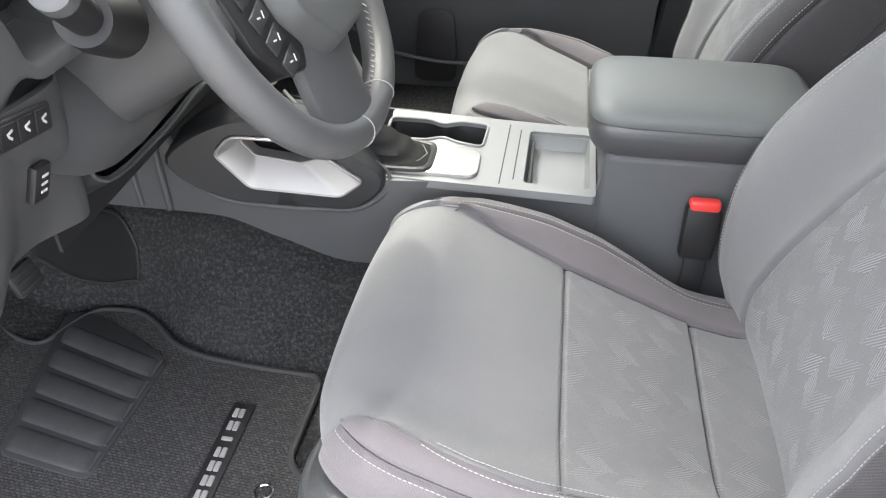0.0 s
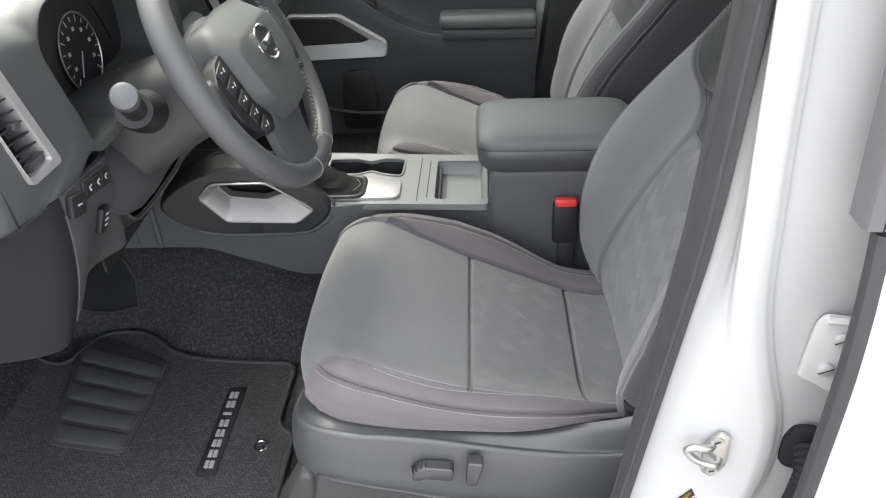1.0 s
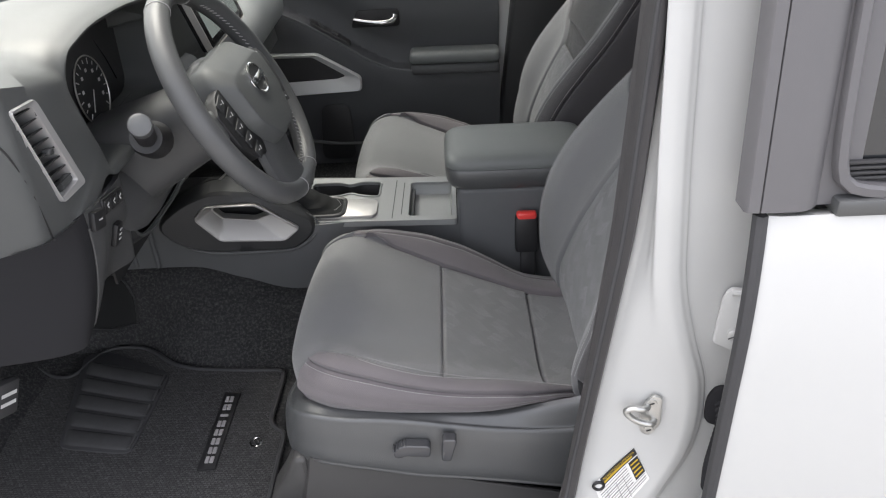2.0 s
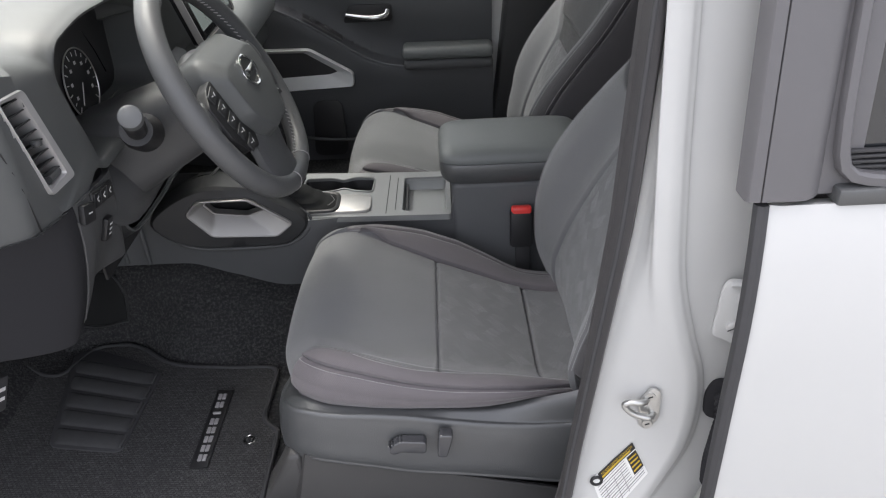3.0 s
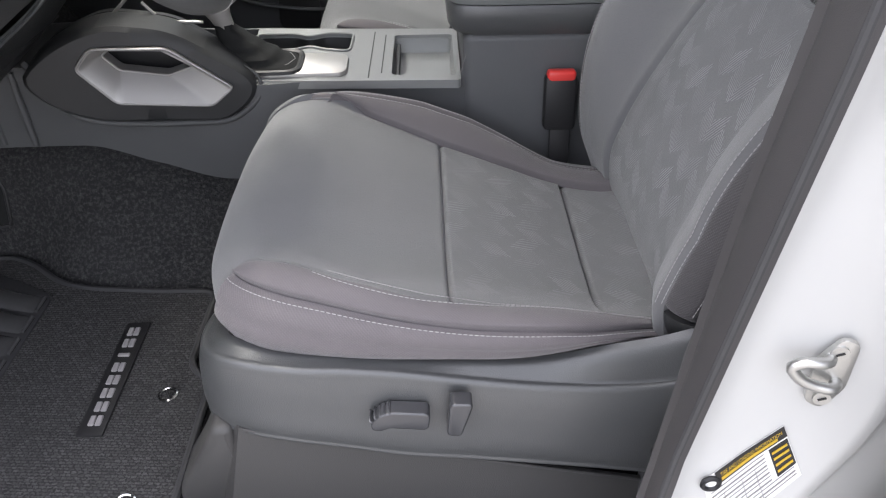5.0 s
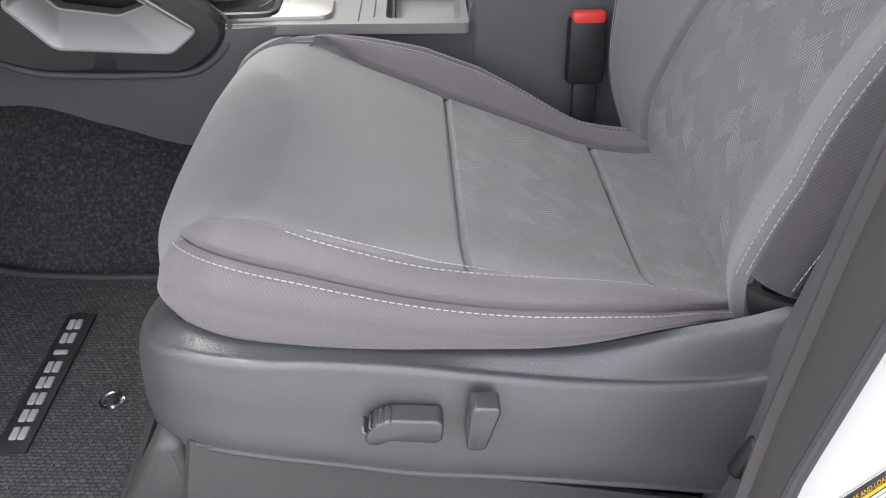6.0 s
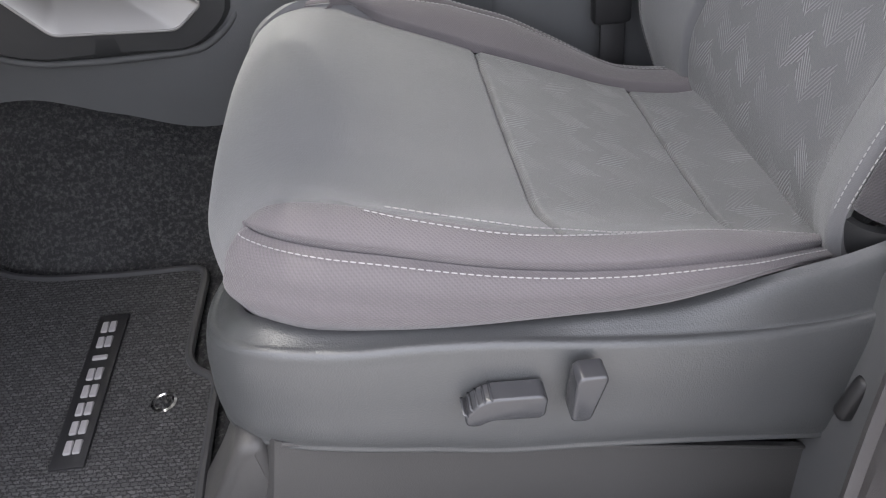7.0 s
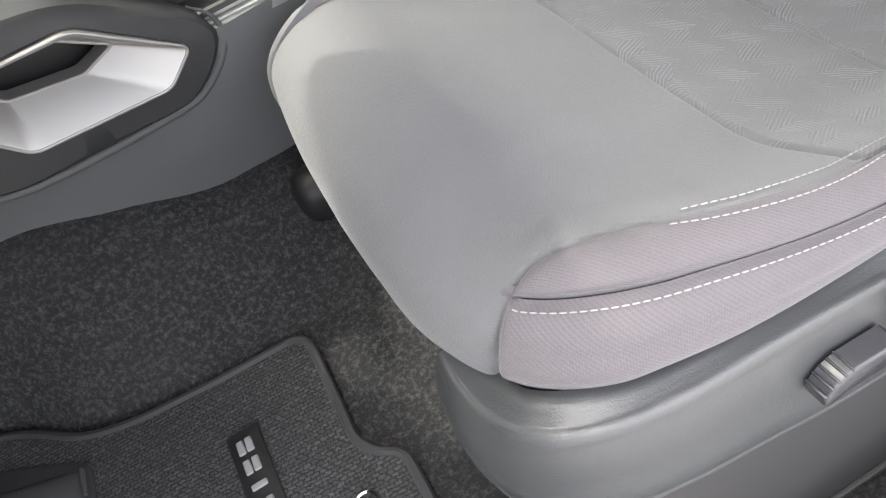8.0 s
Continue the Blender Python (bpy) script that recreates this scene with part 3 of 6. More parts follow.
def build_seat(at, label, powered):
    seat = thing("driver_seat" if powered else "passenger_seat", at, label, "car seat", "front seats")
    move = Matrix.Translation(at)

    def put(name, f, nu, nv, material, label="", parent=seat, thick=0.006, ease=0.7):
        k = 1.0 if powered else 0.7
        bm = sheet(f, int(nu * k), int(nv * k), thick, ease)
        bmesh.ops.transform(bm, matrix=move, verts=bm.verts)
        return part(name, bm, material, parent, label, 50)

    def put_bm(name, bm, material, label="", parent=seat, kind=""):
        bmesh.ops.transform(bm, matrix=move, verts=bm.verts)
        return part(name, bm, material, parent, label, 40, kind)
    c = cushion_at

    def normal(u, v, e=3e-3):
        return (c(u + e, v) - c(u - e, v)).cross(c(u, v + e) - c(u, v - e)).normalized()

    def base(u, v):
        # the front panel, ending under the near bolster and drawn in where the bolster panels cover it
        if v < 0:
            v *= float(np.interp(u, [0.0, 0.20, 0.30, 0.40, 0.57], [0.68, 0.68, 0.70, 0.75, 0.75]))
            near = smooth01((-v - 0.536) / 0.024) * smooth01((u - 0.27) / 0.04)
            return c(u, v) - normal(u, v) * 0.007 * near
        dip = max(smooth01((v - 0.400) / 0.02) * smooth01((u - 0.36) / 0.05), smooth01((v - 0.55) / 0.06) * smooth01((u - 0.295) / 0.04), smooth01((v - 0.70) / 0.08) * smooth01((u - 0.245) / 0.03))
        return c(u, v) - normal(u, v) * 0.0055 * dip
    put("cushion_front", tucked(base, (0.0, 0.57), (-1.0, 1.0), 0.006, 0.0032, 0, (0, 1, 0, 0)), 130, 130, CLOTH, "plain grey cloth front of the cushion")
    put("cushion_insert", tucked(c, (0.57, 0.80), (-0.552, 0.417), 0.008, 0.0024), 70, 90, INSERT, "grey cloth insert with pale ribbed patches")
    put("cushion_rear_insert", tucked(c, (0.80, 1.0), (-0.552, 0.417), 0.010, 0.0032, -0.002), 60, 90, INSERT, "grey cloth insert with pale ribbed patches")

    # near bolster: a leaf between the inner and outer seams, and the side below it
    IN = path_of([(-0.160, -0.178, 0.861)] + [c(u, -0.548) + Vector((0, 0, 0.0005)) for u in (0.305, 0.325, 0.35, 0.38, 0.42, 0.46, 0.52, 0.58, 0.64, 0.70, 0.76, 0.82, 0.88, 0.94, 1.0)], 240)
    OUT, LOW = path_of(OUTER, 240), path_of(LINE, 240)

    def along(line, a):
        q = min(max(a, 0), 1) * 239
        i = min(int(q), 238)
        return line[i].lerp(line[i + 1], q - i)

    def leaf(a, b):
        a = a ** 1.25
        p, q = along(OUT, a), along(IN, a)
        w = (q - p).length
        way = (along(OUT, a + 0.01) - along(OUT, a - 0.01)).normalized()
        n = way.cross(q - p).normalized() if w > 1e-4 else Vector((0, 0, 1))
        arch = math.sin(math.pi * b) ** 0.6 * min(0.0105, 0.26 * w)
        o = Vector((way.y, -way.x, 0)).normalized()
        low, high = math.exp(-(b * w / 0.0020) ** 2), math.exp(-((1 - b) * w / 0.0025) ** 2)
        return p.lerp(q, b) + n * (arch - 0.0045 * high) - (o + Vector((0, 0, 1))).normalized() * 0.0062 * low
    put("bolster", leaf, 150, 52, TWILL)

    def flank(a, b):
        # the side under the outer seam, dipping behind the shield
        a = a ** 1.2
        p, q = along(OUT, a), along(LOW, a)
        way = along(LOW, a + 0.01) - along(LOW, a - 0.01)
        o = Vector((way.y, -way.x, 0)).normalized()
        drop = Vector((0, 0, -0.05))
        mid = p.lerp(q, 0.5) + o * (0.006 + 0.10 * max(0, p.z - q.z - 0.02))
        if b < 0.42:
            s = b / 0.42
            r = p.lerp(mid, s) + o * 0.004 * math.sin(math.pi * s)
        elif b < 0.82:
            s = (b - 0.42) / 0.40
            r = mid.lerp(q, s) + o * 0.004 * math.sin(math.pi * s)
        else:
            s = (b - 0.82) / 0.18
            r = q + drop * s - o * 0.022 * s
        low, tip = math.exp(-(b * 0.06 / 0.0028) ** 2), math.exp(-(a * 0.5 / 0.003) ** 2)
        return r - (o + Vector((0, 0, 1))).normalized() * 0.0042 * low - o * 0.006 * tip
    put("side_panel", lambda a, b: flank(a, 1 - b), 150, 44, TWILL)
    bm = bmesh.new()
    run = [a for a in np.linspace(0.17, 0.97, 130)]
    rows = []
    for a in run:
        w = (along(IN, a) - along(OUT, a)).length
        rows.append(leaf(a ** 0.8, 1 - 0.0065 / max(w, 0.012)) + Vector((0, 0, 0.0006)))
    stitches(rows, bm=bm)
    rows = []
    for a in run[3:-8]:
        u = float(np.interp(along(IN, a).x, CX, CU))
        rows.append(c(u, -0.530) + normal(u, -0.530) * 0.0018)
    stitches(rows, bm=bm)
    stitches([flank(a, 0.062) + Vector((0, -0.0012, 0.0008)) for a in np.linspace(0.015, 0.90, 130)], bm=bm)
    put_bm("stitching", bm, THREAD, "pale contrast stitching", seat, "stuff")

    # far bolster
    def outer_seam(u):
        return float(np.interp(u, [0.286, 0.296, 0.315, 0.35, 0.40], [0.50, 0.585, 0.675, 0.735, 0.75]))

    def wing(a, b):
        u = 0.300 + 0.700 * a ** 1.35
        lo, hi = outer_seam(u), 0.545 - 0.02 * (1 - smooth01((u - 0.300) / 0.06))
        v = lo + (hi - lo) * b
        w = 0.26 * (lo - hi) + 0.001
        edge = math.exp(-((1 - b) * w / 0.004) ** 2) + math.exp(-(b * w / 0.004) ** 2)
        return c(u, v) + normal(u, v) * (0.0040 - 0.0055 * min(1.0, edge)) * min(1.0, w / 0.012)
    put("bolster", lambda a, b: wing(a, 1 - b), 90, 28, TWILL)

    def inner_face(a, b):
        # the smooth face between the crest's seam and the insert, leaf-shaped as well
        u = 0.335 + 0.665 * a
        top, low = 0.545, 0.545 - 0.132 * smooth01(a / 0.16)
        v = low + (top - low) * b
        w = 0.45 * (top - low) + 0.001
        rim, low = math.exp(-((1 - b) * w / 0.0028) ** 2), math.exp(-(b * w / 0.0028) ** 2)
        return c(u, v) + normal(u, v) * (0.0035 + 0.004 * math.sin(math.pi * b) - 0.0045 * rim - 0.008 * low)
    put("bolster_face", inner_face, 90, 40, TWILL)

    def far_side(a, b):
        u = 0.262 + 0.738 * a ** 1.5
        top = float(np.interp(u, [0.262, 0.274, 0.287, 0.300], [0.97, 0.82, 0.70, 0.605])) if u < 0.300 else outer_seam(u)
        v = 1.0 + (top - 1.0) * b
        w = 0.30 * (1.0 - top) + 0.001
        edge = math.exp(-((1 - b) * w / 0.004) ** 2) + math.exp(-(a * 0.45 / 0.003) ** 2)
        return c(u, v) + normal(u, v) * (0.0035 - 0.007 * min(1.0, edge)) * min(1.0, w / 0.012)
    put("side_panel", lambda a, b: far_side(a, 1 - b), 70, 24, TWILL)
    bm = bmesh.new()
    for v, first, lift in ((0.526, 0.350, 0.0066), (0.566, 0.355, 0.0050)):
        stitches([c(u, v) + normal(u, v) * lift for u in np.linspace(first, 0.95, 60)], bm=bm)
    stitches([c(u, outer_seam(u) + 0.022) + normal(u, outer_seam(u) + 0.022) * 0.0042 for u in np.linspace(0.292, 0.93, 70)], bm=bm)
    put_bm("stitching", bm, THREAD, "pale contrast stitching", seat, "stuff")
    b = back_at if powered else lambda u, v: Matrix.Scale(-1, 3, (0, 1, 0)) @ back_at(u, -v) + Vector((-0.015 - 0.045 * u, 0, 0))
    def drawn_in(u, v):
        # the far seam of the insert runs towards the middle as it climbs
        g = float(np.interp(u, [0.0, 0.20, 0.32, 0.40, 0.49, 0.56, 0.61, 0.65, 0.69, 0.73, 0.77, 1.0], [0.45, 0.44, 0.40, 0.37, 0.34, 0.305, 0.28, 0.36, 0.48, 0.63, 0.77, 0.77]))
        if v > 0:
            v = v * g / 0.44 if v < 0.44 else g + (v - 0.44) * (0.80 - g) / 0.36 if v < 0.80 else v
        return b(u, v)

    def hemmed(f, turn):
        # the lower end is turned in, as a rounded hem
        def g(a, q):
            k = max(0.0, 1 - a / turn)
            return f(a, q) + Vector((0.045 * k * k, 0.0, 0.006 * k))
        return g
    put("backrest_insert", tucked(drawn_in, (0.06, 0.612), (-0.54, 0.44), 0.005, 0.003), 100, 90, INSERT_BACK, "grey cloth insert with pale ribbed patches")
    put("backrest_yoke", tucked(drawn_in, (0.612, 0.685), (-0.54, 0.44), 0.006, 0.006, -0.002), 40, 60, MESH, "dark ribbed mesh band")
    put("backrest_upper", tucked(drawn_in, (0.685, 1.0), (-0.54, 0.44), 0.005, 0.005, 0.003), 40, 60, MESH, "dark ribbed mesh upper panel")
    put("backrest_bolster", hemmed(tucked(b, (0.075, 1.0), (-0.705, -0.54), 0.004, 0.004, 0.004), 0.07), 80, 36, CLOTH)
    put("backrest_side", hemmed(tucked(b, (0.200, 1.0), (-0.83, -0.705), 0.005, 0.004, 0.004), 0.04), 80, 30, SIDE_CLOTH, "darker woven side of the backrest")
    put("backrest_edge", hemmed(tucked(b, (0.205, 1.0), (-1.0, -0.83), 0.005, 0.004, 0.004), 0.04), 80, 30, SIDE_CLOTH, "darker woven side of the backrest")
    put("backrest_bolster", tucked(drawn_in, (0.03, 1.0), (0.44, 0.80), 0.005, 0.004, 0.003), 80, 44, CLOTH)
    put("backrest_side", tucked(b, (0.03, 1.0), (0.80, 1.0), 0.006, 0.007, 0.002), 70, 20, TWILL)
    # moulded tab under the near bolster
    put("backrest_tab", lambda p, q: b(0.085 + 0.125 * p, -0.855 + 0.245 * q) + Vector((0.014 + 0.03 * (1 - p) ** 2 - 0.010 * math.sin(math.pi * q), 0.004, -0.004)), 20, 24, PAD, "dark moulded tab under the bolster")
    bm = bmesh.new()

    def sewn(v, u0, lift):
        for lo in np.linspace(u0, 0.97, 90):
            e = 3e-3
            w = v(lo)
            yield b(lo, w) + (b(lo + e, w) - b(lo - e, w)).cross(b(lo, w + e) - b(lo, w - e)).normalized() * lift
    for v, u0 in ((-0.690, 0.215), (-0.720, 0.225), (-0.814, 0.235)):
        stitches(list(sewn(lambda q, v=v: v, u0, 0.0042)), bm=bm)
    for v in (0.722, 0.748):
        stitches(list(sewn(lambda q, v=v: v, 0.07, 0.0045)), bm=bm)
    put_bm("stitching", bm, THREAD, "pale contrast stitching", seat, "stuff")
    # closed back and core
    rings = []
    for u in np.linspace(0.24, 1.0, 14):
        l, r = b(u, -0.98), b(u, 0.98)
        m = b(u, 0)
        rings.append([l, l + Vector((0.09, 0.02, 0)), r + Vector((0.09, -0.02, 0)), r, m + Vector((0.03, 0.1, 0)), m + Vector((0.03, -0.1, 0))])
    put_bm("backrest_shell", loft(rings), SIDE_CLOTH)
    put_bm("cushion_pan", rbox((0.36, 0.40, 0.05), pose(0.05, 0, 0.70), 0.02), PLASTIC_LOW)
    if powered:
        trim_seat(seat, put_bm)
        put_bm("rail_cap", rbox((0.150, 0.050, 0.060), pose(-0.145, 0.194, 0.676), 0.022, 4), BLACK, "black moulded cap of the seat rail")
    else:
        put_bm("seat_base", rbox((0.40, 0.40, 0.08), pose(0.05, 0, 0.64), 0.02), PLASTIC_LOW)
    return seat


def trim_seat(seat, put_bm):
    """The plastic side shield of the driver's seat, with its two switches, and the skirt below it. Distances are from the seat's middle line."""
    # along the shield: way in plan (x, distance from the middle), ridge, bottom and top heights, forward bulge
    PLAN = np.array([
        (-0.196, -0.120, 0.772, 0.700, 0.778, 0.010), (-0.200, -0.150, 0.778, 0.700, 0.785, 0.010), (-0.198, -0.180, 0.786, 0.702, 0.794, 0.009), (-0.189, -0.208, 0.796, 0.705, 0.803, 0.008),
        (-0.171, -0.229, 0.803, 0.710, 0.809, 0.007), (-0.147, -0.241, 0.806, 0.712, 0.810, 0.006), (-0.110, -0.247, 0.803, 0.708, 0.805, 0.006), (-0.050, -0.249, 0.800, 0.696, 0.801, 0.006), (-0.010, -0.249, 0.795, 0.687, 0.796, 0.007),
        (0.060, -0.248, 0.781, 0.677, 0.790, 0.008), (0.133, -0.246, 0.768, 0.664, 0.786, 0.009), (0.190, -0.246, 0.764, 0.654, 0.797, 0.009), (0.240, -0.247, 0.767, 0.645, 0.808, 0.008),
        (0.300, -0.249, 0.790, 0.640, 0.835, 0.005), (0.365, -0.250, 0.830, 0.640, 0.875, 0.003)])
    run = np.concatenate([[0], np.cumsum(np.linalg.norm(np.diff(PLAN[:, :2], axis=0), axis=1))])
    RUN = curve_of(np.column_stack([run / run[-1], PLAN]))

    def face_row(a, bs):
        x, y, zr, zb, zt, fwd = RUN(a)
        p, q = RUN(max(0, a - 0.004)), RUN(min(1, a + 0.004))
        way = Vector((q[0] - p[0], q[1] - p[1], 0)).normalized()
        row = curve_of([(0.0, zb, 0.010), (0.03, zb + 0.003, 0.002 - fwd), (0.08, zb + 0.010, -fwd), (0.35, zb + (zr - zb) * 0.5, -fwd), (0.64, zr - 0.010, -0.35 * fwd), (0.70, zr - 0.0022, -0.0004), (0.72, zr - 0.0003, 0.0012), (0.74, zr + 0.0003, 0.0034), (0.765, zr + 0.0002, 0.0058),
                        (0.80, zr + (zt - zr) * 0.25, 0.009), (0.92, zr + (zt - zr) * 0.80, 0.018), (1.0, zt - 0.002, 0.026)])
        r = row(bs)
        return np.column_stack([x - way.y * r[:, 1], y + way.x * r[:, 1], r[:, 0]])
    face = skin(face_row, 220, 200, (0.0, 1.0))

    bm = sheet(face, 130, 96, 0.004)
    put_bm("side_shield", bm, PLASTIC, "dark grained plastic side shield")
    # skirt below, its upper edge a straight line that leaves a gap towards the rear
    def skirt(a, b):
        x = -0.184 + 0.445 * a
        y = -0.245 + 0.05 * (1 - smooth01(a / 0.05)) - 0.022 * (1 - b)
        top, low = 0.690 - 0.25 * (x + 0.02), 0.560 - 0.10 * (x + 0.03)
        return Vector((x - 0.034 * (1 - b) * (1 - smooth01(a / 0.30)), y, low + (top - low) * b))
    put_bm("skirt", sheet(skirt, 60, 16, 0.004), SKIRT, "dark plastic skirt under the side shield")
    put_bm("skirt_lip", tube([skirt(a, 1.0) + Vector((0, -0.0012, -0.001)) for a in np.linspace(0.06, 1, 30)], 0.0016, 8), SKIRT, "")
    put_bm("skirt_lip", tube([skirt(a, 0.0) + Vector((0, -0.002, 0.001)) for a in np.linspace(0.02, 1, 30)], 0.0026, 8), SKIRT, "")
    # added black block behind the gap, in place of the shade there
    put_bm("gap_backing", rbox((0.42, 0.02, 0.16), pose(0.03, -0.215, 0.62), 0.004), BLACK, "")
    foot = [(-0.170, 0.722), (-0.189, 0.722), (-0.214, 0.672), (-0.239, 0.630), (-0.241, 0.598), (-0.226, 0.583), (-0.160, 0.576)]
    put_bm("skirt_foot", plate(rounded([(x, z) for x, z in foot], 0.012, 4), 0.050, plane_pose((0, -0.195, 0), (1, 0, 0), (0, 0, 1)), 0.008, 3), SKIRT, "rounded dark foot before the skirt")
    # switches: a long slider and a recline lever
    out = plane_pose((-0.006, -0.257, 0.755), (1, 0, -0.10), (0.10, 0, 1))
    slider = [(-0.026, -0.012), (-0.017, -0.013), (-0.010, -0.008), (0.022, -0.009), (0.026, -0.006), (0.026, 0.009), (0.022, 0.013), (-0.010, 0.013), (-0.020, 0.008), (-0.027, -0.003)]
    sw = put_bm("slide_switch", plate(rounded(slider, 0.004, 3), 0.015, out, 0.0022, 3), SWITCH, "long dark seat slide switch")
    bm = bmesh.new()
    for i in range(5):
        q = i / 4
        rbox((0.0018, 0.006, 0.0155), out @ pose(-0.0265 + 0.016 * q, -0.001 + 0.0125 * q ** 0.8, 0.007, 0, 0, 50 - 30 * q), 0.0008, 1, bm)
    put_bm("grip_ribs", bm, SWITCH, "", sw)
    out = plane_pose((0.047, -0.258, 0.758), (1, 0, -0.05), (0.05, 0, 1))
    lever = [(-0.011, -0.021), (0.003, -0.022), (0.011, 0.017), (0.009, 0.021), (-0.007, 0.021), (-0.010, 0.017)]
    put_bm("recline_switch", plate(rounded(lever, 0.005, 3), 0.016, out, 0.0022, 3), SWITCH, "upright dark recline switch")


build_seat((0, 0.605, 0), "grey cloth driver's seat with pale stitching and a plastic side shield", True)
build_seat((0.035, 1.305, -0.035), "grey cloth passenger seat with pale stitching, beyond the console", False)


# ---- centre console ----
console = thing("center_console", (0, 0.95, 0.6), "dark plastic centre console with padded armrest and cup holders", "car console")
BODY_TOP = curve_of([(-0.62, 0.870), (-0.52, 0.875), (-0.44, 0.870), (-0.30, 0.850), (-0.20, 0.850), (-0.06, 0.848), (0.070, 0.842), (0.10, 0.842)])


def console_side(a, b):
    # near wall: a along x, b up
    x = -0.66 + 1.12 * a
    zt = BODY_TOP(x) if x < 0.072 else float(np.interp(x, [0.072, 0.088, 0.40], [0.842, 0.912, 0.912]))
    y = 0.862 + 0.03 * max(0, (-0.2 - x)) - 0.02 * math.exp(-((x + 0.3) / 0.15) ** 2) * b
    z = 0.55 + (zt - 0.55) * b
    return Vector((x, y + 0.010 * (1 - b), z))


part("side_wall", sheet(console_side, 120, 20, 0.006), CONSOLE_WALL, console, "dark matt side wall")
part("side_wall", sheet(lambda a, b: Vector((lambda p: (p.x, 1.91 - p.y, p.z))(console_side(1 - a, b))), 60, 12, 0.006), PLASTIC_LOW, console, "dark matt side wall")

# side grab frame with its dark pad
GRAB = plane_pose((-0.235, 0.847, 0.856), (1, 0.15, 0), (0, 0, 1))


def grab_xy(x, z):
    return Vector(((x + 0.235) * math.sqrt(1 + 0.15 ** 2), z - 0.856))


pad = [grab_xy(*q) for q in ((-0.500, 0.885), (-0.450, 0.925), (-0.385, 0.950), (-0.300, 0.935), (-0.215, 0.872), (-0.202, 0.850), (-0.215, 0.828), (-0.250, 0.803), (-0.415, 0.818), (-0.470, 0.845))]
outer = [grab_xy(*q) for q in ((-0.422, 0.898), (-0.399, 0.922), (-0.308, 0.915), (-0.235, 0.856), (-0.266, 0.833), (-0.383, 0.848))]
inner = [grab_xy(*q) for q in ((-0.392, 0.904), (-0.377, 0.914), (-0.322, 0.906), (-0.285, 0.880), (-0.317, 0.871), (-0.375, 0.883))]


GRAB_C = sum(outer, Vector((0, 0))) / 6


def ring_at(poly, r, z, grow=0.0):
    """The rounded outline of poly, met by 90 rays from the grip's middle, as points at height z over its plane."""
    loop = rounded(poly, r, 5)
    out = []
    for k in range(90):
        way = Vector((math.cos(k * math.pi / 45), math.sin(k * math.pi / 45)))
        best = 0.0
        for p, q in zip(loop, loop[1:] + loop[:1]):
            p, q = p - GRAB_C, q - GRAB_C
            d = way.x * (p.y - q.y) - way.y * (p.x - q.x)
            if abs(d) > 1e-12:
                t = (p.x * (p.y - q.y) - p.y * (p.x - q.x)) / d
                s = (way.x * p.y - way.y * p.x) / d
                if -1e-6 <= s <= 1 + 1e-6 and t > best:
                    best = t
        w = GRAB_C + way * (best + grow)
        out.append(GRAB @ Vector((w.x, w.y, z)))
    return out


# the pad is a ring as well: the grip opens through it
part("grip_pad", frame_ring([ring_at(pad, 0.03, -0.05), ring_at(pad, 0.03, 0.004), ring_at(pad, 0.03, 0.010, -0.006), ring_at(outer, 0.010, 0.012, 0.004), ring_at(outer, 0.010, -0.05, 0.002)]),
     PAD, console, "padded dark surround of the grip")


def hex_ring(poly, z, grow=0.0, r=0.008):
    return [GRAB @ Vector((*(p + (p - GRAB_C).normalized() * grow), z)) for p in rounded(poly, r, 4)]


grip = part("grip_frame", frame_ring([hex_ring(outer, -0.01, 0.003), hex_ring(outer, 0.015, 0.003), hex_ring(outer, 0.0175, 0.001), hex_ring(outer, 0.0165, -0.002),
                                      hex_ring(inner, -0.010, 0.002, 0.005), hex_ring(inner, -0.012, 0.0, 0.005), hex_ring(inner, -0.03, 0.0, 0.005)]), SATIN, console, "satin silver frame of the console grip", 25)
for poly, z, r in ((inner, -0.0085, 0.005), (outer, 0.0172, 0.008)):
    lip = hex_ring(poly, z, 0.0012, r)
    part("grip_lip", tube(lip + lip[:1], 0.0014, 8, None, False), SATIN, grip)
part("grip_recess", plate(rounded([p * 1.0 for p in pad], 0.02), 0.01, GRAB @ pose(0, 0, -0.06)), BLACK, console)

# top panel with two openings: built from strips
TOPZ = 0.852


rim = rounded([(-0.215, 0.858), (0.074, 0.845), (0.076, 1.035), (-0.235, 1.055)], 0.008)
tray_o = rounded([(-0.022, 0.868), (0.066, 0.862), (0.068, 1.012), (-0.020, 1.014)], 0.008)
cup_o = rounded([(-0.230, 0.962), (-0.170, 0.962), (-0.145, 0.975), (-0.125, 0.962), (-0.085, 0.952), (-0.082, 1.020), (-0.125, 1.026), (-0.150, 1.012), (-0.172, 1.026), (-0.232, 1.026)], 0.012)


def top_panel():
    """A flat panel with the tray and cup openings cut through it."""
    bm = bmesh.new()
    edges = []
    for loop in (rim, tray_o, cup_o):
        vs = [bm.verts.new((p[0], p[1], 0)) for p in loop]
        edges += [bm.edges.new((a, b)) for a, b in zip(vs, vs[1:] + vs[:1])]
    bmesh.ops.triangle_fill(bm, use_beauty=True, use_dissolve=False, edges=edges)
    ext = bmesh.ops.extrude_face_region(bm, geom=list(bm.faces))
    bmesh.ops.translate(bm, vec=(0, 0, -0.012), verts=[e for e in ext["geom"] if isinstance(e, bmesh.types.BMVert)])
    bmesh.ops.recalc_face_normals(bm, faces=bm.faces)
    bmesh.ops.transform(bm, matrix=Matrix.Translation((0, 0, TOPZ)), verts=bm.verts)
    return bm


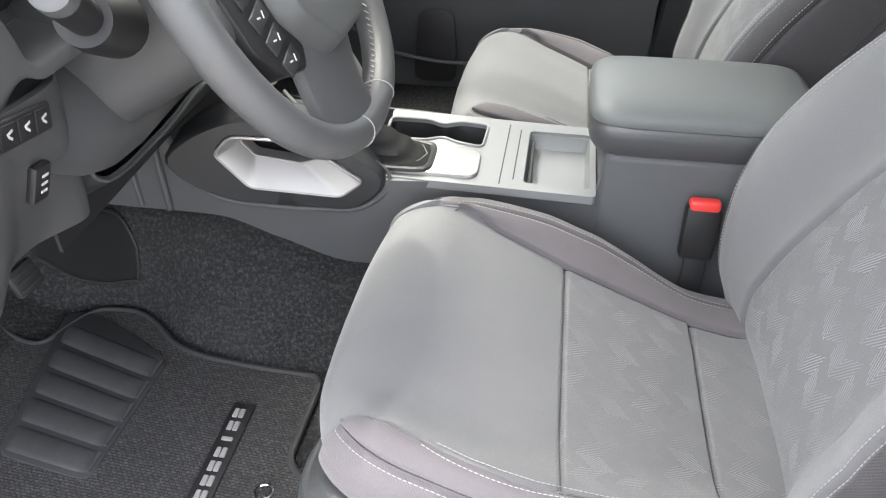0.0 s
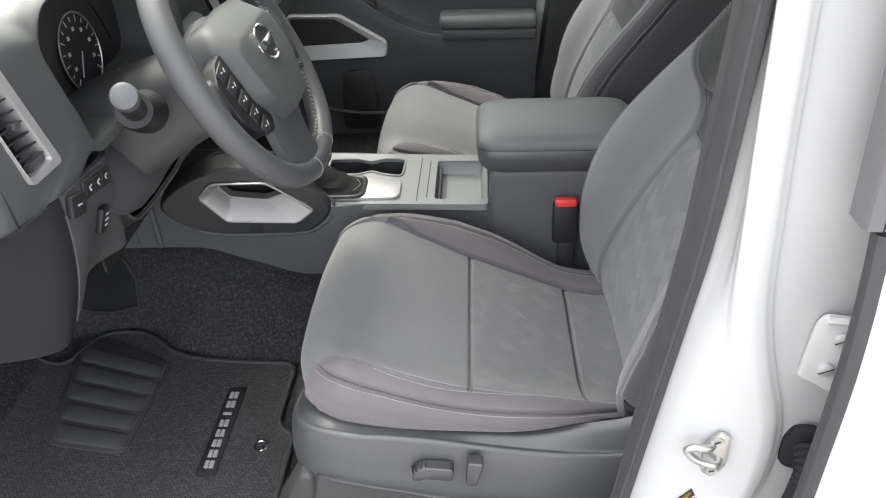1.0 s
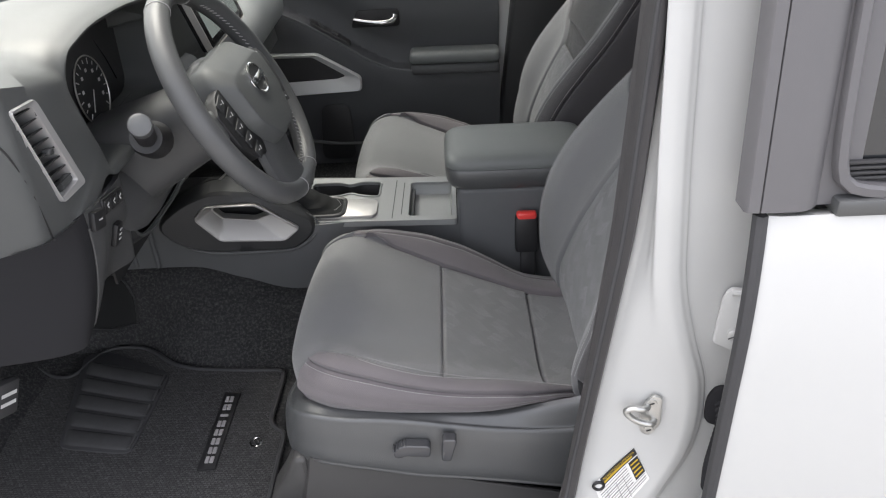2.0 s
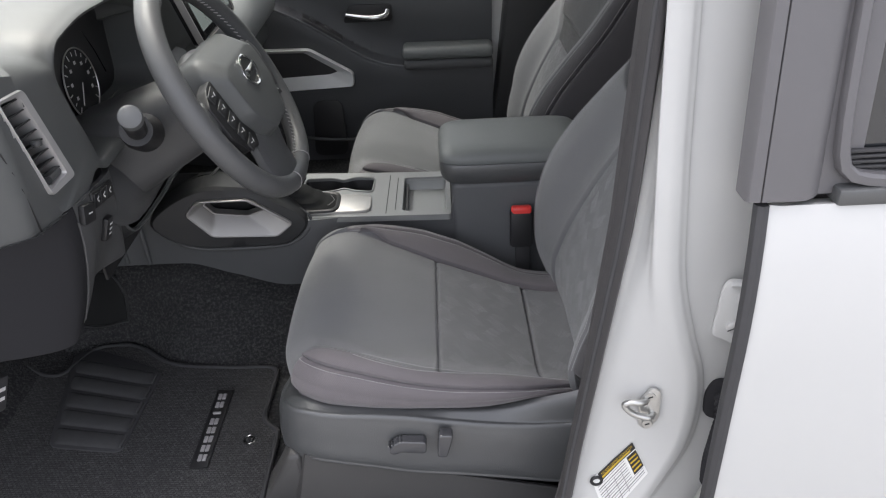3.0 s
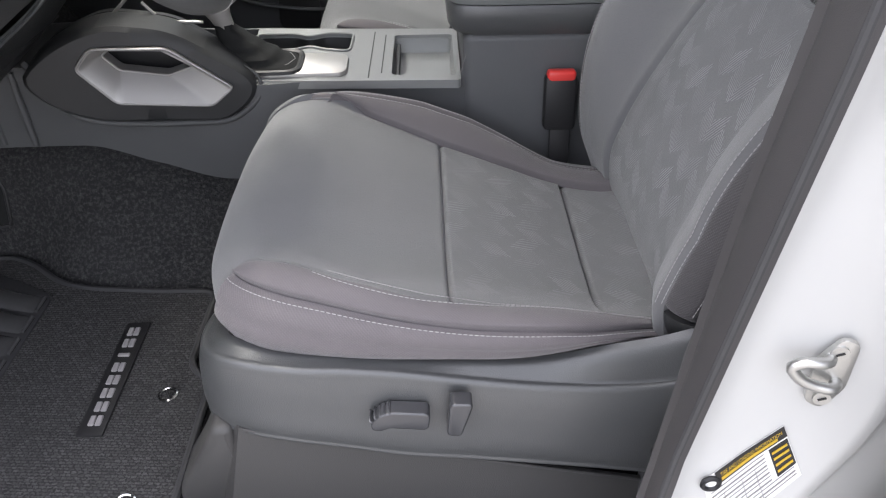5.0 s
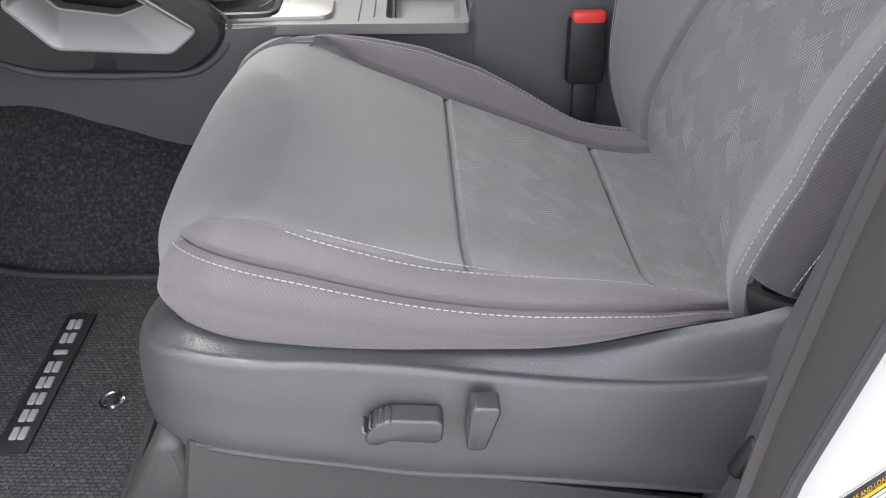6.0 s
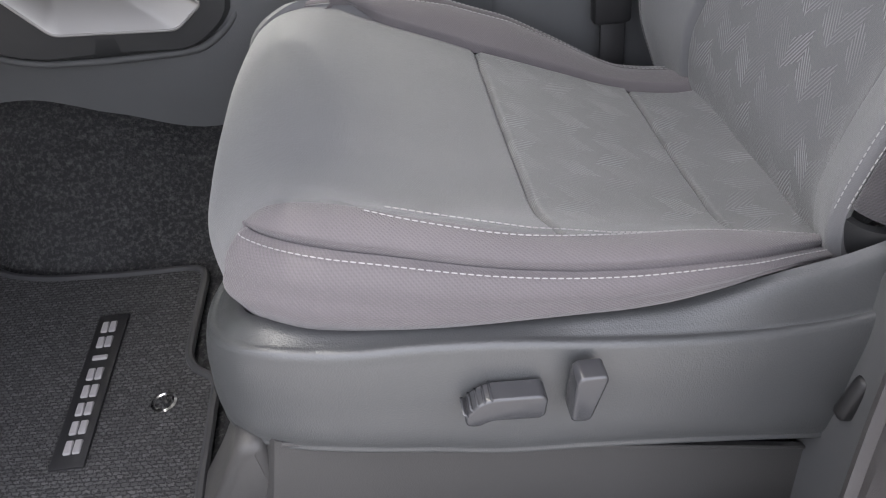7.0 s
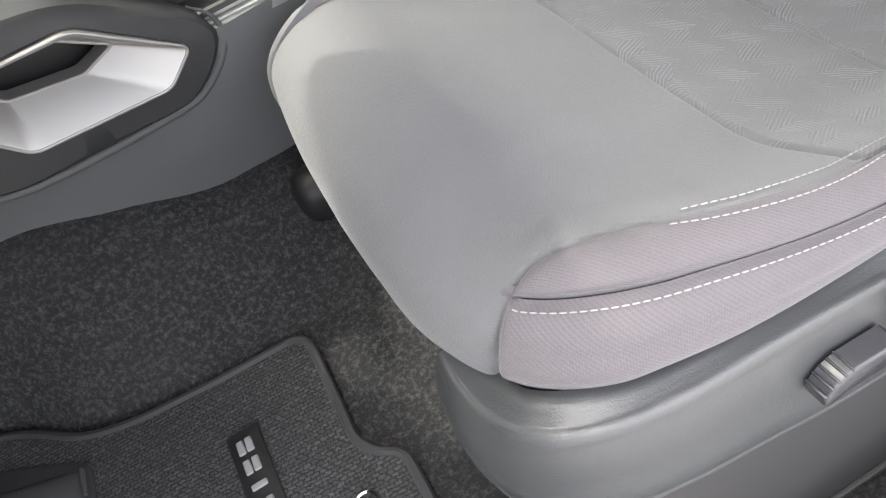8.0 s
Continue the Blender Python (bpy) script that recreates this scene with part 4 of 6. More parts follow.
part("top_panel", top_panel(), CONSOLE_TOP, console, "dark satin console top")


def well(loop, depth, name, material, label):
    c = sum((Vector(p) for p in loop), Vector((0, 0))) / len(loop)
    rings = [[(*(c + (Vector(p) - c) * k), TOPZ + dz) for p in loop] for k, dz in ((1.02, -0.004), (0.985, -0.006), (0.95, -depth + 0.006), (0.90, -depth))]
    bm = loft(rings, True, False)
    bm.faces.new([v for v in list(bm.verts)[-len(loop):]])
    bmesh.ops.recalc_face_normals(bm, faces=bm.faces)
    bmesh.ops.reverse_faces(bm, faces=bm.faces)
    return part(name, bm, material, console, label)


well(tray_o, 0.026, "storage_tray", CONSOLE_TOP, "open storage tray")
well(cup_o, 0.075, "cup_holder", BLACK, "twin cup holder")
for x in (-0.118, -0.178):
    part("cup_tab", rbox((0.014, 0.006, 0.020), pose(x, 0.970, TOPZ - 0.018), 0.002), PLASTIC_LOW, console)
part("lid_slot", rbox((0.005, 0.118, 0.012), pose(-0.0135, 0.938, TOPZ - 0.013), 0.001, 1), BLACK, console, "dark slot of the roller lid")
for x in (-0.052, -0.0345):
    part("panel_joint", rbox((0.0016, 0.168 if x < -0.04 else 0.140, 0.001), pose(x, 0.944, TOPZ + 0.0002, 0, 0, -1), 0.0, 1), BLACK, console)
cup_rim = [Vector((p[0], p[1], TOPZ + 0.0012)) for p in cup_o]
part("cup_rim", tube(cup_rim + cup_rim[:1], 0.0022, 8, None, False), CONSOLE_TOP, console)
plate_o = rounded([(-0.215, 0.868), (-0.092, 0.866), (-0.084, 0.876), (-0.084, 0.924), (-0.092, 0.934), (-0.150, 0.940), (-0.215, 0.946)], 0.006)
part("shift_plate", plate(plate_o, 0.006, pose(0, 0, TOPZ), 0.002), SATIN, console, "bright satin metal shifter plate")
# shift lever in its boot
boot = []
for k in range(15):
    q = k / 14
    w, d = 0.036 * (1 - q) ** 1.3 + 0.013, 0.028 * (1 - q) ** 1.3 + 0.012
    cx, cz = -0.200 - 0.050 * q ** 0.8, TOPZ + 0.005 + 0.060 * q
    pin = 1 + 0.06 * math.sin(q * 26)
    boot.append([(cx + w * pin * math.copysign(abs(math.cos(a)) ** 0.6, math.cos(a)), 0.905 + d * pin * math.copysign(abs(math.sin(a)) ** 0.6, math.sin(a)), cz) for a in np.linspace(0, 2 * math.pi, 28, endpoint=False)])
part("boot_frame", frame_ring([[(-0.198 + (0.050 + g) * math.copysign(abs(math.cos(t)) ** 0.4, math.cos(t)), 0.905 + (0.040 + g) * math.copysign(abs(math.sin(t)) ** 0.4, math.sin(t)), TOPZ + z) for t in np.linspace(0, 2 * math.pi, 40, endpoint=False)]
                              for g, z in ((0.002, 0.005), (0.001, 0.0095), (-0.002, 0.011), (-0.006, 0.009), (-0.007, 0.005))]), BLACK, console, "black frame round the boot")
lever = part("shift_boot", loft(boot), BOOT, console, "black stitched shifter boot")
part("shift_lever", tube(path_of([(-0.246, 0.905, 0.910), (-0.262, 0.905, 0.965), (-0.272, 0.905, 1.02)], 8), lambda q: 0.012 + 0.012 * math.sin(math.pi * q) ** 2, 14), SATIN, console, "silver and black shift lever")
# rear box and armrest
part("box", rbox((0.378, 0.186, 0.33), pose(0.266, 0.952, 0.745), 0.012, 4), CONSOLE_WALL, console)


def super_ring(cx, cy, wx, wy, z, n=56, e=0.32):
    return [(cx + wx * math.copysign(abs(math.cos(t)) ** e, math.cos(t)), cy + wy * math.copysign(abs(math.sin(t)) ** e, math.sin(t)), z) for t in np.linspace(0, 2 * math.pi, n, endpoint=False)]


arm = [super_ring(0.196, 0.944, wx, wy, z) for wx, wy, z in ((0.125, 0.078, 0.908), (0.134, 0.088, 0.910), (0.139, 0.092, 0.918), (0.1405, 0.094, 0.932), (0.1405, 0.0942, 0.945), (0.138, 0.092, 0.9495))]
part("armrest_base", loft(arm), PLASTIC, console, "dark lower shell of the armrest")
lid = [super_ring(0.196, 0.944, wx, wy, z) for wx, wy, z in ((0.136, 0.090, 0.9500), (0.1405, 0.0942, 0.9515), (0.141, 0.095, 0.957), (0.139, 0.093, 0.9645), (0.133, 0.087, 0.9705), (0.120, 0.074, 0.9750), (0.095, 0.052, 0.9772), (0.05, 0.02, 0.978))]
part("armrest_lid", loft(lid), VINYL, console, "padded greenish-grey vinyl armrest")

# stitched edge of the boot, moulded lip and flutes of the side wall
bm = bmesh.new()
stitches([(-0.190, 0.876, TOPZ + 0.012), (-0.166, 0.884, TOPZ + 0.012), (-0.157, 0.905, TOPZ + 0.012), (-0.166, 0.926, TOPZ + 0.012), (-0.190, 0.934, TOPZ + 0.012)], bm=bm)
part("boot_stitching", bm, THREAD, lever, "pale stitching", kind="stuff")
lip_ring = ring_at(pad, 0.03, -0.002, 0.007)
part("side_lip", tube(path_of([(-0.520, 0.871, 0.880), (-0.500, 0.866, 0.856)] + [lip_ring[k % 90] for k in range(52, 91, 2)], 90), lambda q: 0.0045 * min(1.0, 6 * (1 - q) + 0.15), 10), PLASTIC_LOW, console, "moulded lip under the grip")
for x, y in ((-0.588, 0.875), (-0.541, 0.870)):
    part("side_flute", tube([(x, y, 0.868 if x > -0.55 else 0.84), (x, y - 0.003, 0.83), (x - 0.002, y + 0.002, 0.755)], 0.005, 8), CONSOLE_WALL, console, "upright moulded flute")

# belt buckle
buckle = thing("seat_belt_buckle", (0.209, 0.838, 0.70), "black seat belt buckle with a red release button", "seat belt")
bk = plane_pose((0.209, 0.832, 0.800), (1, 0, 0), (0, 0.12, 1))
part("casing", rbox((0.044, 0.078, 0.022), bk @ pose(0, 0.021, 0), 0.006), BLACK, buckle, "black plastic casing")
part("release_button", rbox((0.039, 0.018, 0.018), bk @ pose(0, 0.058, 0.002), 0.005, 3), RED, buckle, "red release button")
part("stalk", rbox((0.030, 0.12, 0.008), bk @ pose(0.003, -0.07, -0.002), 0.003), BLACK, buckle)
part("anchor", rbox((0.08, 0.05, 0.02), pose(0.235, 0.80, 0.715, 10, 8, 0), 0.008), STEEL, buckle, "bare metal anchor")


# ---- steering wheel ----
wheel = thing("steering_wheel", (-0.246, 0.655, 1.19), "dark leather steering wheel with buttons and silver emblem", "steering wheel")
WM = plane_pose((-0.246, 0.655, 1.19), (0, 1, 0), (-0.466, 0, 0.885))


def rim_point(a, b):
    t, s = 2 * math.pi * a, 2 * math.pi * b
    flat = 1 - 0.05 * max(0, -math.sin(t)) ** 6
    r = 0.1695 * flat + 0.0157 * math.cos(s)
    return WM @ Vector((r * math.cos(t), r * math.sin(t), 0.0178 * math.sin(s)))


bm = loft([[rim_point(i / 96, j / 18) for j in range(18)] for i in range(97)], True, False)
bmesh.ops.remove_doubles(bm, verts=bm.verts, dist=1e-5)
rim_ob = part("rim", bm, LEATHER, wheel, "dark grained leather rim")
bm = bmesh.new()
for t0, t1 in ((0.76, 0.99), (0.02, 0.16), (0.34, 0.48)):
    pts = []
    for i in range(40):
        t = 2 * math.pi * (t0 + (t1 - t0) * i / 39)
        flat = 1 - 0.05 * max(0, -math.sin(t)) ** 6
        pts.append(WM @ Vector(((0.1695 * flat - 0.0164) * math.cos(t), (0.1695 * flat - 0.0164) * math.sin(t), 0.0035)))
    stitches(pts, 0.005, 0.003, 0.0009, bm, tuple(WM.to_3x3() @ Vector((0, 0, 0.0022))))
part("rim_stitching", bm, THREAD, rim_ob, "pale cross stitching", kind="stuff")
# rim seams, their highlight painted with the pale thread colour
for deg in (285, 70, 110, 255):
    t = radians(deg)
    flat = 1 - 0.05 * max(0, -math.sin(t)) ** 6
    ringp = [WM @ Vector(((0.1695 * flat + 0.0160 * math.cos(s)) * math.cos(t), (0.1695 * flat + 0.0160 * math.cos(s)) * math.sin(t), 0.0181 * math.sin(s))) for s in np.linspace(0, 2 * math.pi, 24)]
    part("rim_seam", tube(ringp, 0.0007, 6), THREAD, rim_ob)


def spoke(points, w, d, name, material, label=""):
    rings = []
    pts = path_of(points, 12)
    for i, p in enumerate(pts):
        q = i / 11
        way = (pts[min(i + 1, 11)] - pts[max(i - 1, 0)]).normalized()
        side = Vector((-way.y, way.x, 0)).normalized()
        ww, dd = w[0] + (w[1] - w[0]) * q, d[0] + (d[1] - d[0]) * q
        rings.append([WM @ (p + side * ww * math.copysign(abs(math.cos(t)) ** 0.7, math.cos(t)) + Vector((0, 0, dd * math.copysign(abs(math.sin(t)) ** 0.7, math.sin(t))))) for t in np.linspace(0, 2 * math.pi, 20, endpoint=False)])
    return part(name, loft(rings), material, wheel, label)


for s in (-1, 1):
    spoke([(s * 0.05, -0.01, 0.0), (s * 0.11, 0.0, 0.0), (s * 0.168, 0.004, 0)], (0.032, 0.022), (0.016, 0.012), "side_spoke", PLASTIC)
spoke([(-0.016, -0.056, 0.006), (-0.034, -0.108, 0.0), (-0.040, -0.146, 0)], (0.056, 0.056), (0.014, 0.012), "lower_spoke", LEATHER, "broad leather lower spoke")
hub = rounded([(-0.092, 0.045), (-0.072, 0.070), (0.072, 0.070), (0.092, 0.045), (0.090, -0.022), (0.046, -0.086), (-0.046, -0.086), (-0.090, -0.036)], 0.022)
face = rounded([(-0.080, 0.026), (-0.062, 0.036), (0.062, 0.036), (0.080, 0.026), (0.078, -0.022), (0.038, -0.076), (-0.038, -0.076), (-0.078, -0.034)], 0.012)
rings = [[WM @ Vector((*p.lerp(q, k), z)) for p, q in zip(hub, face)] for k, z in ((0.0, -0.020), (0.0, 0.001), (0.03, 0.006), (0.10, 0.0105), (0.5, 0.0225), (0.90, 0.0335), (1.0, 0.0352), (1.08, 0.0357), (1.5, 0.0360))]
hub_ob = part("airbag_cover", loft(rings), DASH, wheel, "dark facetted airbag cover")
badge = WM @ pose(0.004, 0.008, 0.0362)
bm = frame_ring([[badge @ Vector((0.029 * k * math.cos(t), 0.025 * k * math.sin(t), z)) for t in np.linspace(0, 2 * math.pi, 32, endpoint=False)] for k, z in ((1.0, 0), (1.0, 0.002), (0.93, 0.003), (0.83, 0.002), (0.83, 0))])
part("emblem", bm, CHROME, hub_ob, "chrome ring emblem with a plain bar")
part("emblem_bar", rbox((0.064, 0.011, 0.003), badge @ pose(0, 0, 0.001), 0.001), CHROME, hub_ob)
part("emblem_field", plate([(0.0245 * math.cos(t), 0.021 * math.sin(t)) for t in np.linspace(0, 2 * math.pi, 28, endpoint=False)], 0.001, badge), BLACK, hub_ob)
for s in (-1, 1):
    pod = [(s * x, y) for x, y in ((0.088, 0.040), (0.118, 0.036), (0.146, 0.016), (0.146, -0.034), (0.128, -0.062), (0.086, -0.074), (0.070, -0.058), (0.088, -0.030))]
    po = part("button_pod", plate([tuple(p) for p in rounded(pod, 0.006)], 0.016, WM @ pose(0, 0, 0.000), 0.003), BLACK, wheel, "black switch panel")
    for i in range(5):
        q = i / 4
        bx, by = s * (0.116 - 0.010 * q * q), 0.024 - 0.082 * q
        bt = part("button", rbox((0.030, 0.0145, 0.003), WM @ pose(bx, by, 0.0168, 0, 0, s * -12), 0.0012), PAD, po)
        part("button_mark", rbox((0.006, 0.0013, 0.0006), WM @ pose(bx - s * 0.005, by, 0.0185, 0, 0, s * -12 + 50), 0.0), INK, bt)
        part("button_mark", rbox((0.005, 0.0013, 0.0006), WM @ pose(bx + s * 0.004, by, 0.0185, 0, 0, s * -12 - 20), 0.0), INK, bt)

rings = [[WM @ Vector((r * math.cos(t), 0.88 * r * math.sin(t) - 0.008, z)) for t in np.linspace(0, 2 * math.pi, 36, endpoint=False)] for r, z in ((0.088, -0.012), (0.094, -0.022), (0.094, -0.034), (0.086, -0.048), (0.070, -0.056), (0.050, -0.058))]
part("hub_back", loft(rings), KNEE_PLASTIC, wheel, "dark round cover behind the hub")

# column shroud with its stalk
column = thing("steering_column", (-0.40, 0.655, 1.10), "dark plastic steering column shroud with a stalk", "steering column")
axis = (WM.to_3x3() @ Vector((0, 0, 1)))
rings = []
for q in np.linspace(0, 1, 12):
    c = Vector((-0.246, 0.655, 1.19)) - axis * (0.035 + 0.20 * q) + Vector((0, 0, 0.012 * q))
    w, h = 0.058 + 0.020 * q, 0.052 + 0.022 * q
    rings.append([c + Vector((0, 1, 0)) * w * math.copysign(abs(math.cos(t)) ** 0.6, math.cos(t)) + (WM.to_3x3() @ Vector((0, 1, 0))) * h * math.copysign(abs(math.sin(t)) ** 0.6, math.sin(t)) for t in np.linspace(0, 2 * math.pi, 28, endpoint=False)])
part("shroud", loft(rings), KNEE_PLASTIC, column)
part("stalk_collar", tube([(-0.352, 0.555, 1.165), (-0.343, 0.515, 1.182), (-0.336, 0.492, 1.194)], lambda q: 0.027 - 0.006 * q, 24), BLACK, column)
st = part("stalk", tube([(-0.338, 0.500, 1.190), (-0.327, 0.470, 1.210), (-0.319, 0.446, 1.227)], lambda q: 0.0135 + 0.001 * q, 24), BLACK, column)
part("stalk_cap", tube([(-0.319, 0.447, 1.2265), (-0.316, 0.439, 1.232), (-0.3145, 0.434, 1.235), (-0.314, 0.4325, 1.2358)], lambda q: 0.0150 - 0.004 * q ** 4, 24), STALK_GREY, st, "pale grey end cap")


# ---- dashboard ----
dash = thing("dashboard", (-0.6, 0.9, 0.95), "dark soft-touch dashboard with air vent, gauges and screen", "dashboard")


def smooth(a, b, s):
    s = min(1, max(0, (s - a) / (b - a)))
    return s * s * (3 - 2 * s)


FACE = [(-1.06, 1.18), (-0.80, 1.285), (-0.58, 1.330), (-0.470, 1.342), (-0.425, 1.335), (-0.404, 1.312), (-0.402, 1.20), (-0.402, 1.140), (-0.415, 1.128), (-0.45, 1.06), (-0.50, 1.00), (-0.62, 0.95), (-1.06, 0.95)]


def dash_ring(y):
    mid = smooth(0.84, 0.88, y)
    out = []
    for i, (x, z) in enumerate(FACE):
        if 3 <= i <= 8:
            x -= 0.098 * (1 - smooth(0.835, 0.85, y))
        if 2 <= i <= 5:
            z -= 0.030 * (1 - smooth(0.835, 0.85, y))
        if 3 <= i <= 8:
            x -= 0.05 * mid
        end = 1 - smooth(0.36, 0.46, y)
        out.append((x - 0.14 * end * (6 <= i <= 10), y, z))
    return out


def dense(ring, k=4):
    pts = path_of(ring, len(ring) * k)
    return [tuple(p) for p in pts]


ys = [0.345, 0.37, 0.40, 0.43, 0.45, 0.462, 0.467, 0.471, 0.475, 0.480, 0.49, 0.54, 0.58, 0.62, 0.66, 0.70, 0.75, 0.80, 0.832, 0.838, 0.842, 0.847, 0.852, 0.865, 0.88, 0.90, 1.0, 1.2, 1.4, 1.63]
part("dash_body", loft([dense(dash_ring(y)) for y in ys]), DASH, dash, "dark soft-touch moulding", 35)
part("instrument_face", rbox((0.008, 0.330, 0.160), pose(-0.492, 0.668, 1.226, 0, 2, 0), 0.002), COWL, dash, "dark instrument face")
part("face_seam", tube([(-0.4875, 0.745, 1.262), (-0.4880, 0.7735, 1.223), (-0.4890, 0.797, 1.180)], 0.0011, 6), GLOSS, dash)
gm = plane_pose((-0.486, 0.690, 1.196), (0, 1, 0.0), (-0.08, 0, 1))
dial = part("gauge", plate([(0.052 * math.cos(t), 0.052 * math.sin(t)) for t in np.linspace(0, 2 * math.pi, 40, endpoint=False)], 0.003, gm, 0.001), BLACK, dash, "round gauge with pale marks and a needle")
part("gauge_ring", tube([gm @ Vector((0.053 * math.cos(t), 0.053 * math.sin(t), 0.003)) for t in np.linspace(0, 2 * math.pi, 41)], 0.0013, 6), STEEL, dial)
for i in range(15):
    t = radians(225 - 270 * i / 14)
    part("gauge_mark", rbox((0.006 if i % 2 else 0.009, 0.0016, 0.0006), gm @ pose(0.045 * math.cos(t), 0.045 * math.sin(t), 0.0035, 0, 0, math.degrees(t)), 0), INK, dial)
for i in range(7):
    t = radians(225 - 270 * (2 * i + 1) / 14)
    part("gauge_figure", rbox((0.006, 0.005, 0.0006), gm @ pose(0.032 * math.cos(t), 0.032 * math.sin(t), 0.0035), 0), INK, dial)
part("needle", rbox((0.036, 0.0016, 0.001), gm @ pose(-0.010, -0.014, 0.0045, 0, 0, 55), 0), INK, dial)
# driver's side shell: the hood round the instruments, running out into the vent's pod and back to the windscreen
HOOD = rounded([(0.505, 1.146), (0.497, 1.178), (0.474, 1.230), (0.455, 1.282), (0.478, 1.312), (0.560, 1.324), (0.690, 1.320), (0.800, 1.304), (0.842, 1.270), (0.842, 1.146)], 0.05, 8)


def hood_loops(rows_out=56):
    n = len(HOOD)
    loops = [[] for _ in range(rows_out)]
    for k in range(n):
        p, way = HOOD[k], (HOOD[(k + 1) % n] - HOOD[k - 1]).normalized()
        o = Vector((-way.y, way.x))
        up, down, right = smooth(0.25, 0.9, o.y), smooth(0.3, 0.9, -o.y), smooth(0.3, 0.9, o.x)
        flat = max(down, right)
        rows = [(-0.49, -0.006, 0), (-0.408, -0.0015, 0), (-0.4015, 0.0006, 0), (-0.399, 0.004, 0),
                (-0.3975 - 0.012 * up, 0.012 - 0.002 * up, 0), (-0.396 - 0.034 * up - 0.02 * flat, 0.035 - 0.018 * up - 0.03 * flat, 0), (-0.3955 - 0.075 * up - 0.03 * flat, 0.070 - 0.050 * up - 0.065 * flat, 0),
                (-0.3955 - 0.17 * up - 0.04 * flat, 0.115 - 0.097 * up - 0.110 * flat, 0), (-0.397 - 0.33 * up - 0.05 * flat, 0.165 - 0.155 * up - 0.160 * flat, -0.030 * up), (-0.405 - 0.62 * up - 0.06 * flat, 0.235 - 0.23 * up - 0.230 * flat, -0.115 * up)]
        spread = curve_of([(q, *r) for q, r in zip((0, 1, 1.3, 1.7, 2.5, 4, 6, 8.5, 11, 14), rows)])
        for m, lp in enumerate(loops):
            x, d, dz = spread(14 * m / (rows_out - 1))
            y, z = p.x + o.x * d, p.y + o.y * d + dz
            y, z = max(y, 0.262), max(z, 1.130 + 0.10 * max(0, 0.46 - y))
            lp.append((x - 0.9 * max(0, 0.305 - y), y, z))
    return loops


def inside(p, poly):
    return all((poly[(i + 1) % 4] - poly[i]).cross(p - poly[i]) < 0 for i in range(4))


VM = plane_pose((-0.3955, 0.381, 1.228), (0, 1, 0), (0, 0, 1))
vo = [Vector(p) for p in ((-0.070, 0.0755), (-0.016, 0.071), (0.036, -0.059), (-0.027, -0.056))]
vi = [Vector(p) for p in ((-0.066, 0.069), (-0.026, 0.063), (0.018, -0.046), (-0.025, -0.048))]
bm = frame_ring(hood_loops(), False)
hole = [v.lerp(w, 0.45) for v, w in zip(vi, vo)]
bmesh.ops.delete(bm, geom=[f for f in bm.faces if inside(Vector((f.calc_center_median().y - 0.381, f.calc_center_median().z - 1.228)), hole)], context="FACES")
part("hood", bm, DASH, dash, "smooth dark hood and vent surround", 50)
part("end_cap_seam", tube(path_of([(-0.424, 0.284, 1.300), (-0.4070, 0.2940, 1.2707), (-0.4000, 0.3060, 1.220), (-0.4005, 0.3172, 1.161), (-0.402, 0.322, 1.140)], 30), 0.0012, 6), BLACK, dash, "dark joint of the end cap")
vent_l = [[VM @ Vector((*p, z)) for p in rounded(poly, r, 4)] for poly, r, z in ((vo, 0.008, -0.012), (vo, 0.008, 0.0015), ([p * 0.985 for p in vo], 0.008, 0.0030), ([a.lerp(b, 0.25) for a, b in zip(vi, vo)], 0.006, 0.0010), (vi, 0.005, -0.006), (vi, 0.005, -0.032))]
vent = part("air_vent", frame_ring(vent_l), VENT_SILVER, dash, "upright vent with a satin silver frame and dark vanes")
part("vent_well", plate([tuple(p) for p in rounded(vi, 0.004)], 0.004, VM @ pose(0, 0, -0.034)), BLACK, vent)
for i in range(8):
    q = (i + 0.5) / 8
    top, bot = (vi[0] + vi[1]) / 2, (vi[2] + vi[3]) / 2
    c = top.lerp(bot, q)
    part("vane", rbox((0.043, 0.0020, 0.022), VM @ pose(c.x, c.y, -0.012, -24, 0, -3), 0.0007), PAD, vent)
part("vent_tab", rbox((0.012, 0.008, 0.010), VM @ pose(-0.016, 0.006, -0.003, 0, 0, -10), 0.002), PLASTIC, vent)
part("vent_wheel", tube([VM @ Vector((-0.014, -0.041, -0.006)), VM @ Vector((0.012, -0.041, -0.006))], 0.006, 14), PLASTIC, vent)

# knee panel with its switches


KNEE = curve_of([(0.0, -0.86, 0.272), (0.25, -0.62, 0.315), (0.44, -0.435, 0.352), (0.50, -0.402, 0.366), (0.56, -0.393, 0.392), (0.75, -0.395, 0.455), (0.93, -0.404, 0.528), (1.0, -0.416, 0.549)])


def knee(a, b):
    # a: along the door side, round the fold, to the column; b: from the dash downwards
    x, y = KNEE(a)
    x -= (0.045 - 0.035 * smooth(0.8, 1.0, a)) * b * b * smooth(0.35, 0.55, a)
    drop = 0.20 - 0.055 * smooth(0.45, 0.75, a)
    return Vector((x, y + 0.012 * b * (1 - smooth(0.5, 0.8, a)), 1.140 - drop * b - 0.015 * smooth(0.5, 1.0, a)))


